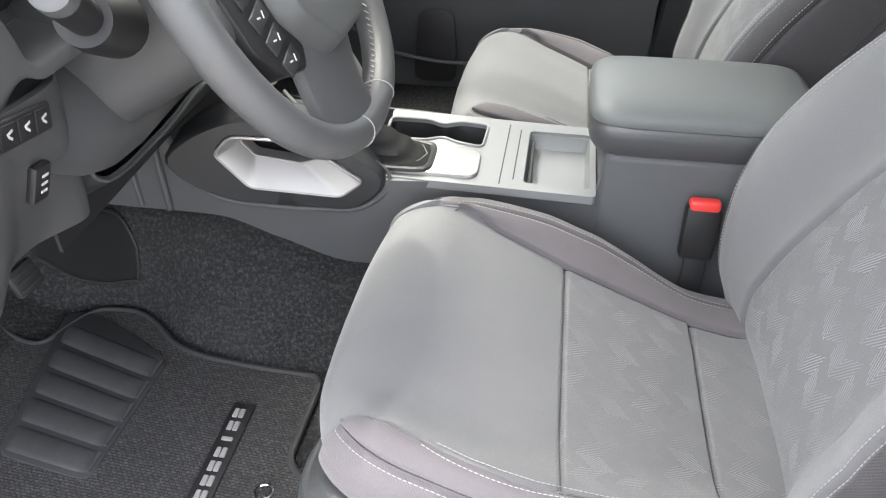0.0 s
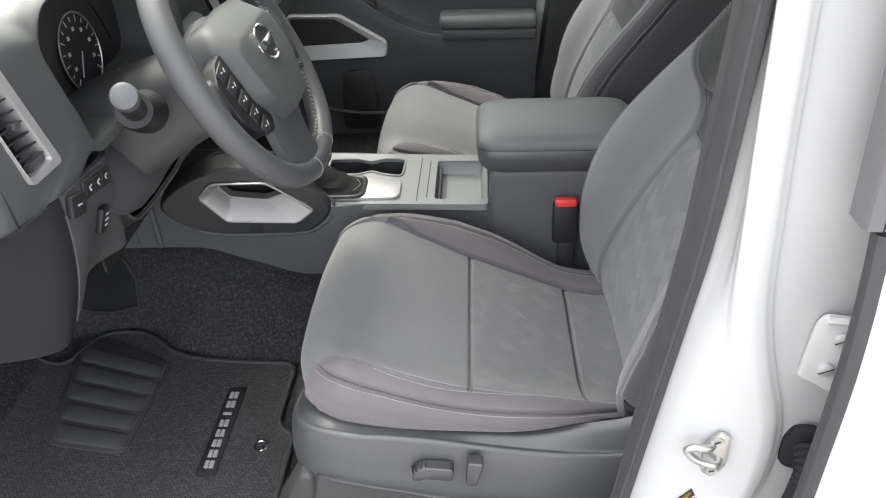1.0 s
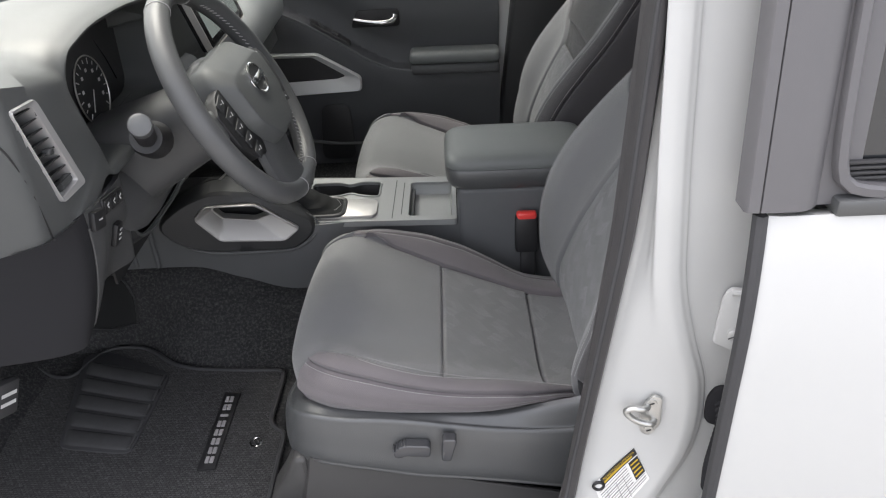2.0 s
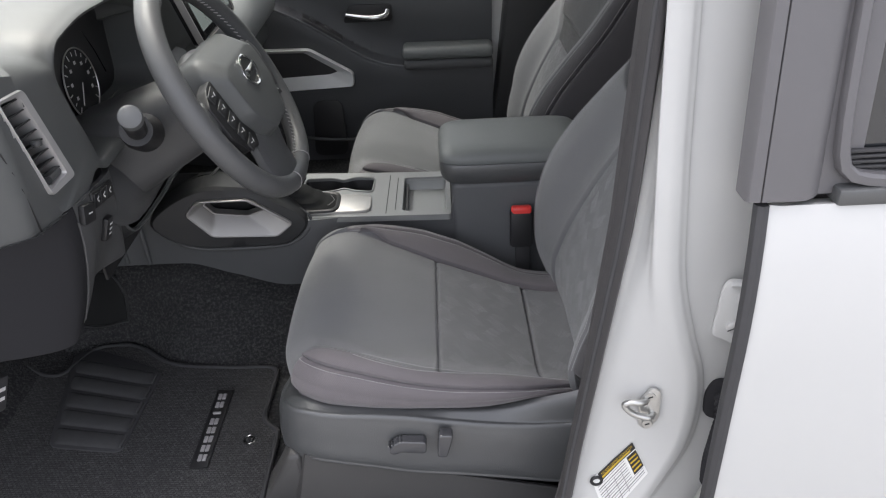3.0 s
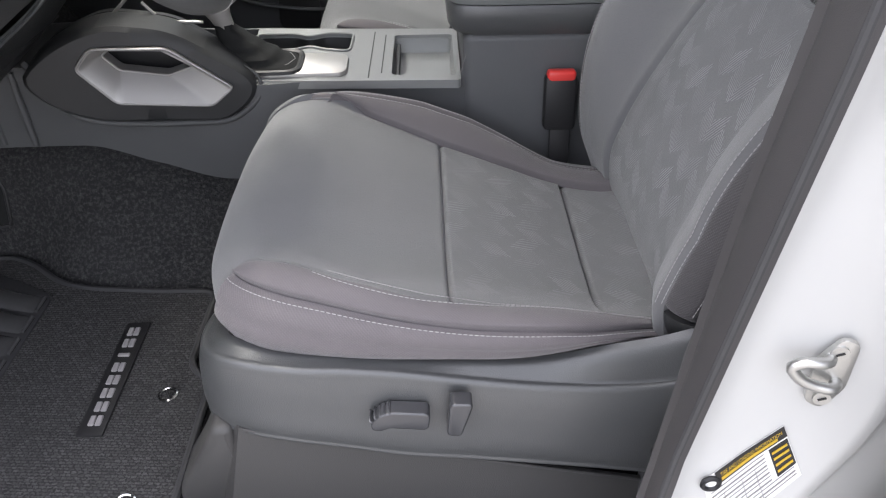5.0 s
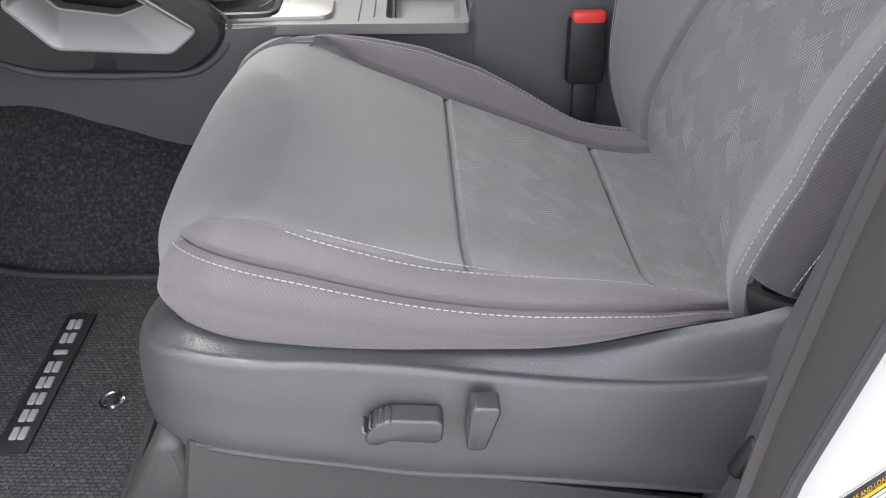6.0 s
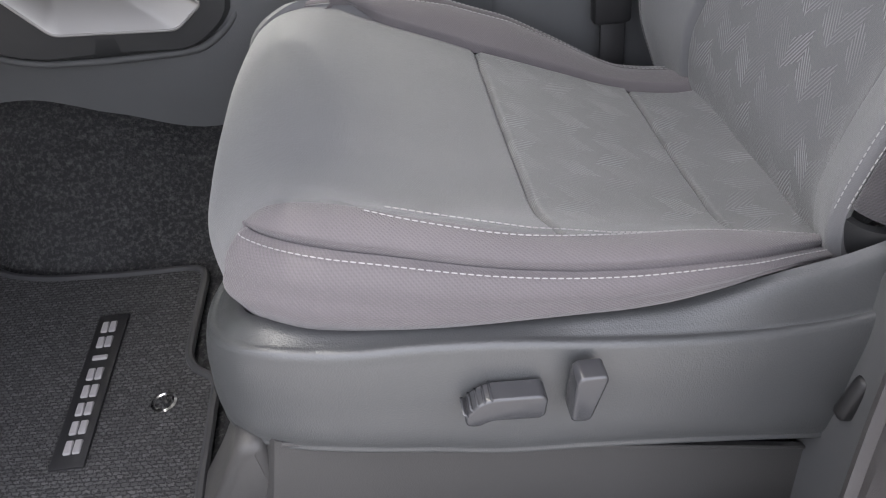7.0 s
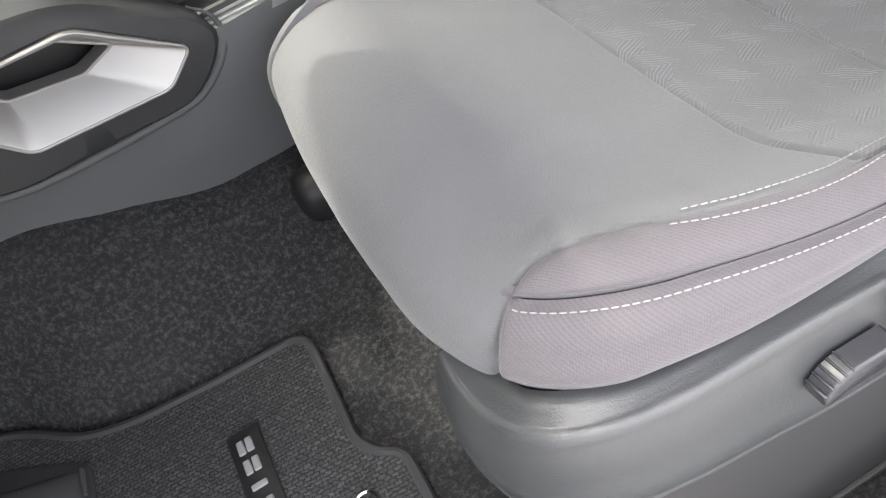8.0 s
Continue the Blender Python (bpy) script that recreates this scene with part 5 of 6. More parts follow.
part("knee_panel", sheet(lambda a, b: knee(0.552 + 0.448 * a, 1 - b), 60, 24, 0.008), KNEE_PLASTIC, dash, "dark lower dash panel with a folded edge")
# the door-side end is coloured black for the low light there
part("end_panel", sheet(lambda a, b: knee(0.550 * a, 1 - b), 40, 12, 0.008), BELLOWS_END_SHADE, dash, "black end panel of the dash")
part("panel_lip", tube([knee(0.551, b) + Vector((0.001, -0.001, 0)) for b in np.linspace(0.12, 0.95, 14)], 0.0016, 8), KNEE_PLASTIC, dash)


def column_cover(a, b):
    # smooth panel round the column, from the edge of the gap up under the hood, bulging towards the driver
    y = 0.490 + 0.380 * a
    low = float(np.interp(y, [0.490, 0.526, 0.556, 0.580, 0.64, 0.709, 0.78, 0.87], [1.060, 1.034, 1.022, 1.014, 1.007, 1.008, 1.007, 0.997]))
    bulge = 0.020 * math.sin(math.pi * min(1, b * 1.15)) * smooth(0.50, 0.60, y) * (1 - smooth(0.74, 0.86, y))
    return Vector((-0.404 - 0.012 * a - 0.060 * b * b + bulge, y, low + (1.152 - low) * b))


part("column_cover", sheet(column_cover, 50, 24, 0.006), KNEE_PLASTIC, dash, "dark smooth cover round the steering column")
LIP = path_of([(-0.414, 0.549, 1.030), (-0.413, 0.555, 1.014), (-0.413, 0.568, 1.003), (-0.414, 0.606, 0.993), (-0.410, 0.66, 0.995), (-0.405, 0.706, 1.000), (-0.405, 0.76, 1.004), (-0.41, 0.85, 0.992)], 60)


def lower_trim(a, b):
    p = LIP[min(int(a * 59), 59)]
    k = 1 - b
    low = 0.93 - 0.06 * smooth(0.3, 0.8, a)
    return Vector((p.x - 0.13 * k ** 1.2, p.y + 0.01 * k, p.z + (low - p.z) * k))


part("lower_trim", sheet(lower_trim, 60, 14, 0.005), PAD, dash, "dark trim below the steering column")
part("trim_lip", tube(LIP, 0.0020, 8), PLASTIC, dash, "thin lip of the lower trim")
# a black sheet stands in for the shade under the column
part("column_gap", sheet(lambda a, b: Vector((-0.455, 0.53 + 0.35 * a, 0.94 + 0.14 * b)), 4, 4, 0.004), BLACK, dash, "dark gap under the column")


def on_knee(p, right):
    """A pose on the knee panel's surface at the place nearest to p, its x along right."""
    spot = min(((0.47 + 0.0053 * i, 0.033 * j) for i in range(100) for j in range(31)), key=lambda q: (knee(*q) - Vector(p)).length)
    da, db = knee(spot[0] + 1e-3, spot[1]) - knee(spot[0] - 1e-3, spot[1]), knee(spot[0], spot[1] + 1e-3) - knee(spot[0], spot[1] - 1e-3)
    n = db.cross(da).normalized()
    x = Vector(right) - n * n.dot(Vector(right))
    return plane_pose(knee(*spot) + n * 0.003, x, n.cross(x))


base = on_knee((-0.393, 0.464, 1.115), (-0.05, 1, -0.20))
strip = part("switch_strip", rbox((0.072, 0.023, 0.006), base, 0.0028, 3), BLACK, dash, "black switch strip with pale marks")
for dx in (-0.0225, 0.0, 0.0225):
    k = part("switch_key", rbox((0.0205, 0.0180, 0.003), base @ pose(dx, 0, 0.0028), 0.001), BLACK, strip)
    part("key_mark", rbox((0.0072, 0.0020, 0.0006), base @ pose(dx, 0.0025, 0.0044, 0, 0, 20), 0), INK, k)
    part("key_mark", rbox((0.0056, 0.0020, 0.0006), base @ pose(dx, -0.0015, 0.0044, 0, 0, -35), 0), INK, k)
base = on_knee((-0.394, 0.406, 1.124), (-0.05, 1, -0.20))
k = part("switch_key", rbox((0.027, 0.026, 0.010), base, 0.003), BLACK, dash, "square black switch")
part("key_mark", rbox((0.008, 0.0018, 0.0006), base @ pose(0, 0.001, 0.0051), 0), INK, k)
base = on_knee((-0.403, 0.469, 1.061), (-0.05, 1, -0.20))
k = part("switch_key", rbox((0.024, 0.034, 0.010), base, 0.004), BLACK, dash, "black tilt switch")
for dy in (-0.006, 0.001, 0.008):
    part("key_mark", rbox((0.0085, 0.0024, 0.0006), base @ pose(0, dy, 0.0055), 0), INK, k)
# panel round the column and the centre stack
part("center_panel", rbox((0.10, 0.22, 0.26), pose(-0.52, 0.965, 1.03, 0, 22, 0), 0.02), BLACK, dash, "dark centre stack")
sm = plane_pose((-0.384, 1.030, 1.255), (0, 1, 0), (-0.33, 0, 1))
screen_ob = part("touch_screen", rbox((0.25, 0.15, 0.02), sm, 0.006), GLOSS, dash, "lit touch screen in a black bezel with a silver edge")
part("display", rbox((0.205, 0.122, 0.002), sm @ pose(0.004, 0.002, 0.0105), 0.0005), SCREEN, screen_ob, "pale lit display")
part("screen_edge", frame_ring([[sm @ Vector((*p, z)) for p in rounded([(-0.127 * k, -0.077 * k), (0.127 * k, -0.077 * k), (0.127 * k, 0.077 * k), (-0.127 * k, 0.077 * k)], 0.01)] for k, z in ((1, 0.0), (1, 0.012), (0.975, 0.012), (0.975, 0.0))]), SATIN, screen_ob)

for pts in ([(-0.392, 0.875, 0.935), (-0.350, 0.875, 0.972)], [(-0.345, 0.885, 0.955), (-0.328, 0.885, 0.935), (-0.27, 0.885, 0.926)]):
    part("stack_trim", tube(path_of(pts, 8), 0.0022, 8), SATIN, dash, "thin silver trim line")
# padded roll and glove box before the passenger
ROLL = path_of([(-0.60, 0, 1.215), (-0.43, 0, 1.180), (-0.378, 0, 1.148), (-0.361, 0, 1.105), (-0.371, 0, 1.066), (-0.400, 0, 1.050), (-0.56, 0, 1.040)], 36)
part("dash_roll", loft([[(p.x, y, p.z) for p in ROLL] for y in np.linspace(1.20, 1.625, 10)]), DASH_PAD, dash, "padded grey roll before the passenger")
part("glove_box", rbox((0.15, 0.42, 0.052), pose(-0.466, 1.412, 1.016, 0, -8, 0), 0.008, 3), DASH, dash, "dark glove box lid")
bm = bmesh.new()
stitches([(-0.3668, y, 1.078) for y in np.linspace(1.22, 1.62, 30)], 0.006, 0.003, 0.0008, bm)
part("roll_stitching", bm, THREAD, dash, "pale stitching along the roll", kind="stuff")

# ---- floor ----


def carpet_z(x, y):
    up = float(np.interp(x, [-0.65, -0.45, -0.35, -0.28, 0.3], [0.75, 0.755, 0.725, 0.70, 0.69]))
    # the rise starts beyond the mat's far edge
    rise = 0.004 + float(np.interp(x, [-0.90, -0.80, -0.69, -0.665, -0.60, -0.56, -0.51, -0.46, -0.37], [0.74, 0.775, 0.800, 0.804, 0.808, 0.788, 0.745, 0.724, 0.706]))
    side = smooth(rise, 0.88, y) ** 0.8
    z = 0.592 + (up - 0.592) * side
    toe = smooth(-0.70, -1.05, x)
    z -= 0.07 * smooth(-0.23, -0.18, x) * (1 - smooth(0.36, 0.42, y))
    return z + 0.32 * toe + 0.0015 * noise.noise(Vector((x * 30, y * 30, 0)))


floor = part("floor", sheet(lambda a, b: Vector((-1.08 + 2.0 * a, 0.262 + 0.63 * b, carpet_z(-1.08 + 2.0 * a, 0.262 + 0.63 * b))), 120, 60, 0.02), CARPET, None)
tagged(floor, "dark flecked carpet of the cab floor", "floor", kind="structure")
floor2 = part("floor", sheet(lambda a, b: Vector((-1.08 + 2.0 * a, 1.02 + 0.68 * b, 0.592 + 0.32 * smooth(-0.70, -1.05, -1.08 + 2.0 * a))), 30, 10, 0.02), CARPET, None)
tagged(floor2, "dark flecked carpet on the passenger side", "floor", kind="structure")
# raised carpet edge beside the mat
BELT = surface("belt_webbing", (0.018, 0.018, 0.019), 0.7, grain=700, relief=0.6)
SILVER_THREAD = surface("silver_thread", (0.31, 0.30, 0.30), 0.6, relief=0.3)
# floor mat
mat = thing("floor_mat", (-0.55, 0.53, 0.595), "dark woven floor mat with heel pad, name plate and eyelets", "floor mat")
MAT_O = [(-0.278, 0.712), (-0.282, 0.575), (-0.272, 0.555), (-0.250, 0.540), (-0.252, 0.330), (-0.280, 0.290), (-0.98, 0.290), (-1.00, 0.50), (-0.96, 0.62), (-0.82, 0.735), (-0.745, 0.715), (-0.705, 0.715), (-0.690, 0.760), (-0.665, 0.802),
         (-0.600, 0.806), (-0.560, 0.785), (-0.510, 0.742), (-0.460, 0.726), (-0.370, 0.716)]


def mat_z(x):
    return 0.598 + 0.30 * smooth(-0.72, -1.06, x)


outline = rounded(MAT_O, 0.022, 4)


def mat_mesh(loop, lift, drop):
    bm = bmesh.new()
    vs = [bm.verts.new((p.x, p.y, 0)) for p in loop]
    es = [bm.edges.new((a, b)) for a, b in zip(vs, vs[1:] + vs[:1])]
    bmesh.ops.triangle_fill(bm, use_beauty=True, use_dissolve=False, edges=es)
    for k in range(1, 30):
        bmesh.ops.bisect_plane(bm, geom=list(bm.verts) + list(bm.edges) + list(bm.faces), plane_co=(-1.0 + 0.026 * k, 0, 0), plane_no=(1, 0, 0))
    ext = bmesh.ops.extrude_face_region(bm, geom=list(bm.faces))
    low = {e for e in ext["geom"] if isinstance(e, bmesh.types.BMVert)}
    for v in bm.verts:
        v.co.z = mat_z(v.co.x) + (-drop if v in low else lift)
    bmesh.ops.recalc_face_normals(bm, faces=bm.faces)
    return bm


part("mat_cloth", mat_mesh(outline, 0.004, 0.004), MAT, mat, "dark woven pile", 60)
edge = [Vector((p.x, p.y, mat_z(p.x) + 0.003)) for p in outline]
part("binding", tube(edge + edge[:1], 0.0048, 8, caps=False), RUBBER, mat, "black cloth binding")


def pad_at(a, b):
    # a: rear to front, b: near to far
    x0, x1 = -0.522 + 0.006 * b, -0.645 - 0.045 * b
    x = x0 + (x1 - x0) * a
    y = 0.505 + 0.205 * b + 0.02 * a + 0.035 * a * b
    return Vector((x, y, mat_z(x) + 0.006))


for k in range(5):
    b0, b1 = k / 5 + 0.012, (k + 1) / 5 - 0.012
    rib = sheet(lambda a, b, b0=b0, b1=b1: pad_at(1 - a, b0 + (b1 - b0) * b) + Vector((0, 0, 0.0045 * math.sin(math.pi * min(1, max(0, b))) ** 0.5 * min(1, 12 * (1 - a) + 0.1, 12 * a + 0.1))), 24, 12, 0.004)
    part("heel_pad_rib", rib, HEEL, mat, "raised black rubber rib of the heel pad")
for k in range(5):
    part("heel_pad_end", tube([pad_at(-0.012, k / 5 + q) + Vector((0, 0, 0.003)) for q in (0.03, 0.06, 0.14, 0.17)], lambda q: 0.0022 + 0.0012 * q, 8), HEEL, mat)
pad_poly = [pad_at(a, b) for a, b in ((-0.06, -0.02), (-0.06, 1.02), (0.3, 1.09), (0.8, 1.16), (1.08, 1.06), (1.06, -0.02))]
part("heel_pad", plate([tuple(p) for p in rounded([(p.x, p.y) for p in pad_poly], 0.02)], 0.004, pose(0, 0, 0.6005), 0.0015), RUBBER, mat, "black rubber heel pad")
pl = part("name_plate", rbox((0.031, 0.190, 0.0035), pose(-0.369, 0.552, 0.6040, 0, 0, -1), 0.001), BLACK, mat, "black plate with a pale embroidered emblem strip")
for k in range(8):
    y, w = 0.478 + 0.0215 * k, 0.0150 if k != 5 else 0.0060
    for dx in (-0.0040, 0.0040) if k != 5 else (0.0,):
        part("emblem_block", rbox((0.0068 if k != 5 else 0.0148, w, 0.003), pose(-0.369 + dx, y, 0.6062, 0, 0, -1), 0.001, 1), SILVER_THREAD, pl)
for x, y in ((-0.296, 0.517), (-0.303, 0.367)):
    ring = [[(x + r * math.cos(t), y + r * math.sin(t), z) for t in np.linspace(0, 2 * math.pi, 28, endpoint=False)] for r, z in ((0.0125, 0.602), (0.0120, 0.605), (0.0098, 0.606), (0.0082, 0.605), (0.0078, 0.600))]
    ey = part("eyelet", frame_ring(ring), CHROME, mat, "bright metal eyelet")
    part("hook", rbox((0.004, 0.012, 0.008), pose(x + 0.002, y, 0.605, 0, 0, 30), 0.001), BLACK, ey)

# pedals and kick pad
rest = thing("accelerator_pad", (-0.66, 0.82, 0.69), "smooth black toe pad beside the pedals", "pedal")
def toe_pad(a, b):
    x = -0.756 + 0.158 * a + 0.022 * b * math.sin(math.pi * a)
    y0, y1 = 0.822 + 0.010 * a * a, 0.834 + 0.012 * a + 0.028 * math.sin(math.pi * a)
    y = y0 + (y1 - y0) * b
    return Vector((x, y, carpet_z(x, y) + 0.004 + 0.006 * min(1, 8 * a, 8 * (1 - a), 8 * b + 0.2, 8 * (1 - b) + 0.2)))


part("pad", sheet(toe_pad, 24, 14, 0.004), BOOT, rest)
part("pad_edge", tube([toe_pad(a, b) + Vector((0, 0, 0.001)) for a, b in [(q, 0.02) for q in np.linspace(0.03, 0.97, 14)] + [(0.98, q) for q in np.linspace(0.1, 0.9, 6)] + [(q, 0.98) for q in np.linspace(0.97, 0.03, 14)]], 0.0028, 8), BLACK, rest, "raised black edge")
brake = thing("brake_pedal", (-0.60, 0.622, 0.80), "dark rubber brake pedal pad on its arm", "pedal")
bp = plane_pose((-0.600, 0.622, 0.816), (0.12, 1, 0), (-0.35, 0, 1))
part("pad", rbox((0.040, 0.036, 0.012), bp, 0.004), PAD, brake, "ribbed rubber pad")
for dy in (-0.010, 0.0, 0.010):
    part("pad_rib", rbox((0.034, 0.003, 0.002), bp @ pose(0, dy, 0.0065), 0.0006), RUBBER, brake)
part("arm", tube(path_of([bp @ Vector((0, 0.005, -0.008)), bp @ Vector((-0.01, 0.08, -0.05)), bp @ Vector((-0.01, 0.22, -0.08))], 10), 0.008), BLACK, brake)
pedal = thing("parking_brake_pedal", (-0.60, 0.36, 0.84), "black foot parking brake pedal with pale printed lines", "pedal")
pm = plane_pose((-0.595, 0.385, 0.845), (0.3, 0.9, -0.3), (0.3, 0.2, 1))
pp = part("pedal_pad", rbox((0.040, 0.060, 0.014), pm, 0.005), RUBBER, pedal)
part("pedal_arm", tube([pm @ Vector((0, 0, -0.01)), pm @ Vector((0, 0.06, -0.10)), pm @ Vector((0, 0.16, -0.16))], 0.008), BLACK, pedal)
for dy in (0.010, -0.006):
    part("print_line", rbox((0.026, 0.006, 0.0006), pm @ pose(0, dy, 0.0073, 0, 0, 0), 0), INK, pp)

# ---- door pillar ----
pillar = thing("b_pillar", (0.30, 0.25, 0.6), "white painted door pillar with striker and black seal", "car body", kind="structure")


def lean(z):
    return float(np.interp(z, [0.5, 0.72, 0.78, 1.14, 1.40, 1.7], [0.165, 0.184, 0.192, 0.234, 0.252, 0.268]))


CREASE = curve_of([(0.45, 0.262), (0.60, 0.268), (0.70, 0.287), (0.76, 0.312), (0.83, 0.338), (0.89, 0.345), (0.95, 0.340), (1.01, 0.322), (1.08, 0.304), (1.18, 0.293), (1.35, 0.286), (1.75, 0.280)])


def pillar_at(a, b):
    z = 0.50 + 1.22 * b
    x0, xc = lean(z) + 0.022, CREASE(z)
    row = curve_of([(0.0, x0 + 0.007, 0.292), (0.06, x0 + 0.007, 0.272), (0.16, x0 + 0.018, 0.263), (0.45, x0 + (xc - x0) * 0.62, 0.250), (0.62, xc - 0.010, 0.2420), (0.68, xc, 0.2400), (0.74, xc + 0.010, 0.2415),
                    (0.84, xc + 0.020, 0.247), (0.92, xc + 0.036, 0.252), (1.0, xc + 0.13, 0.258)])
    x, y = row(a)
    flare = max(0, 0.80 - z)
    return Vector((x, y - 0.12 * flare * (1 - a) + 0.08 * max(0, z - 1.2), z))


part("pillar_skin", sheet(pillar_at, 80, 90, 0.004), PAINT, pillar, "white painted metal")


def seal_edge(z):
    zs = [0.50, 0.62, 0.68, 0.74, 0.80, 0.92, 1.0, 1.14, 1.4, 1.72]
    x = 0.008 + float(np.interp(z, zs, [0.134, 0.159, 0.180, 0.200, 0.213, 0.228, 0.234, 0.243, 0.256, 0.272]))
    y = float(np.interp(z, zs, [0.202, 0.227, 0.255, 0.282, 0.299, 0.312, 0.312, 0.300, 0.305, 0.332]))
    return x, y


def seal_ring(z):
    x, y = seal_edge(z)
    a, d = lean(z), 0.08 * max(0, z - 1.2) - 0.12 * max(0, 0.80 - z)
    return [(a + 0.030, 0.275 + d, z), (a + 0.030, 0.262 + d, z), (a + 0.024, 0.249 + d, z), (a + 0.014, 0.2455 + d, z), (a * 0.6 + x * 0.4 + 0.002, (0.250 + d) * 0.6 + y * 0.4, z), (x, y - 0.006, z), (x - 0.004, y, z), (x + 0.002, y + 0.010, z), (a + 0.05, max(0.30 + d, y), z)]


bm = loft([seal_ring(z) for z in np.linspace(0.5, 1.72, 50)])
part("door_seal", bm, SEAL, pillar, "black rubber door seal")
part("seal_lip", tube([(lean(z) + 0.012, 0.2435 + 0.08 * max(0, z - 1.2) - 0.12 * max(0, 0.80 - z), z) for z in np.linspace(0.5, 1.72, 40)], 0.003, 8), RUBBER, pillar)
bm = loft([[(lean(z) + dx, dy + 0.08 * max(0, z - 1.2), z) for dx, dy in ((0.055, 0.300), (0.060, 0.37), (0.22, 0.39), (0.22, 0.300))] for z in np.linspace(0.5, 1.72, 12)])
part("inner_trim", bm, PLASTIC_LOW, pillar, "dark inner pillar trim")
striker = thing("door_striker", (0.300, 0.246, 0.93), "bright metal door striker on the pillar", "door striker")
SM = plane_pose((0.301, 0.2455, 0.899), (1, -0.22, 0), (0, 0, 1))
part("striker_plate", plate([tuple(p) for p in rounded([(-0.012, 0.012), (0.000, 0.034), (0.012, 0.030), (0.013, -0.012), (0.002, -0.034), (-0.011, -0.028)], 0.006)], 0.004, SM, 0.001), STEEL, striker)
part("loop", tube(path_of([SM @ Vector(p) for p in ((-0.004, 0.016, 0), (-0.006, 0.017, 0.009), (-0.014, 0.018, 0.013), (-0.024, 0.018, 0.014), (-0.030, 0.013, 0.014), (-0.025, 0.005, 0.014), (-0.012, -0.003, 0.013), (0.003, -0.006, 0.010), (0.006, -0.006, 0))], 30), 0.0042, 12), STEEL, striker)
for y in (0.022, -0.022):
    sc = part("screw", tube([SM @ Vector((0, y, 0.003)), SM @ Vector((0, y, 0.006))], 0.0062, 12), STEEL, striker)
    part("screw_recess", rbox((0.006, 0.0015, 0.001), SM @ pose(0, y, 0.0062, 0, 0, 30), 0), BLACK, sc)
# tyre placard
LABEL_P = [Vector((0.240, 0.766)), Vector((0.287, 0.836)), Vector((0.310, 0.788)), Vector((0.262, 0.702))]
placard = thing("tyre_placard", (0.27, 0.25, 0.78), "white tyre information label with a black and yellow heading", "label")


def lab(s, t, lift=0.0):
    p = LABEL_P[0].lerp(LABEL_P[1], s).lerp(LABEL_P[3].lerp(LABEL_P[2], s), t)
    lo, hi = 0.0, 1.0
    for _ in range(24):
        m = (lo + hi) / 2
        if pillar_at(m, (p.y - 0.50) / 1.22).x < p.x:
            lo = m
        else:
            hi = m
    q = pillar_at(lo, (p.y - 0.50) / 1.22)
    return Vector((p.x, q.y - 0.0012 - lift, p.y))


def lab_patch(name, s0, s1, t0, t1, material, lift, parent, text=""):
    return part(name, sheet(lambda a, b: lab(s0 + (s1 - s0) * a, t0 + (t1 - t0) * (1 - b), lift), 8, 6, 0.0005), material, parent, text)


WHITE_P = surface("label_paper", (0.75, 0.75, 0.73), 0.5, relief=0.0, vary=0.03)
YELLOW = surface("label_yellow", (0.55, 0.36, 0.03), 0.5, relief=0.0)
lab_patch("paper", 0, 1, 0, 1, WHITE_P, 0.0, placard)
lab_patch("heading", 0.16, 1, 0, 0.20, BLACK, 0.0008, placard)


def label_text(words, s0, s1, t0, t1, material, lift):
    """Printed words laid on the label."""
    cu = bpy.data.curves.new("words", "FONT")
    cu.body = words
    tmp = bpy.data.objects.new("words", cu)
    scene.collection.objects.link(tmp)
    me = bpy.data.meshes.new_from_object(tmp.evaluated_get(bpy.context.evaluated_depsgraph_get()))
    bpy.data.objects.remove(tmp)
    bm = bmesh.new()
    bm.from_mesh(me)
    bpy.data.meshes.remove(me)
    xs, zs = [v.co.x for v in bm.verts], [v.co.y for v in bm.verts]
    for v in bm.verts:
        v.co = lab(s0 + (s1 - s0) * (v.co.x - min(xs)) / (max(xs) - min(xs)), t1 + (t0 - t1) * (v.co.y - min(zs)) / (max(zs) - min(zs)), lift)
    return part("heading_words", bm, material, placard, "yellow printed heading")


label_text("TIRE AND LOADING INFORMATION", 0.22, 0.96, 0.035, 0.100, YELLOW, 0.0016)
lab_patch("heading_line", 0.22, 0.90, 0.115, 0.16, YELLOW, 0.0016, placard)
lab_patch("side_box", 0.78, 0.99, 0.24, 0.74, BLACK, 0.0008, placard)
for k in range(4):
    lab_patch("side_line", 0.80, 0.97, 0.30 + 0.11 * k, 0.34 + 0.11 * k, YELLOW, 0.0016, placard)
GREY_INK = surface("grey_ink", (0.25, 0.25, 0.25), 0.6, relief=0.0)
for k in range(11):
    lab_patch("print_line", 0.06, 0.72 if k < 8 else 0.96, 0.25 + 0.065 * k, 0.258 + 0.065 * k + 0.012 * (k % 2), GREY_INK, 0.0008, placard)
for s in (0.2, 0.42, 0.58):
    lab_patch("print_rule", s, s + 0.008, 0.38, 0.96, GREY_INK, 0.0008, placard)
c0 = lab(0.085, 0.10, 0.001)
part("tyre_symbol", tube([c0 + Vector((0.0068 * math.cos(t), 0.0, 0.0068 * math.sin(t))) for t in np.linspace(0, 2 * math.pi, 21)], 0.0022, 6), BLACK, placard)

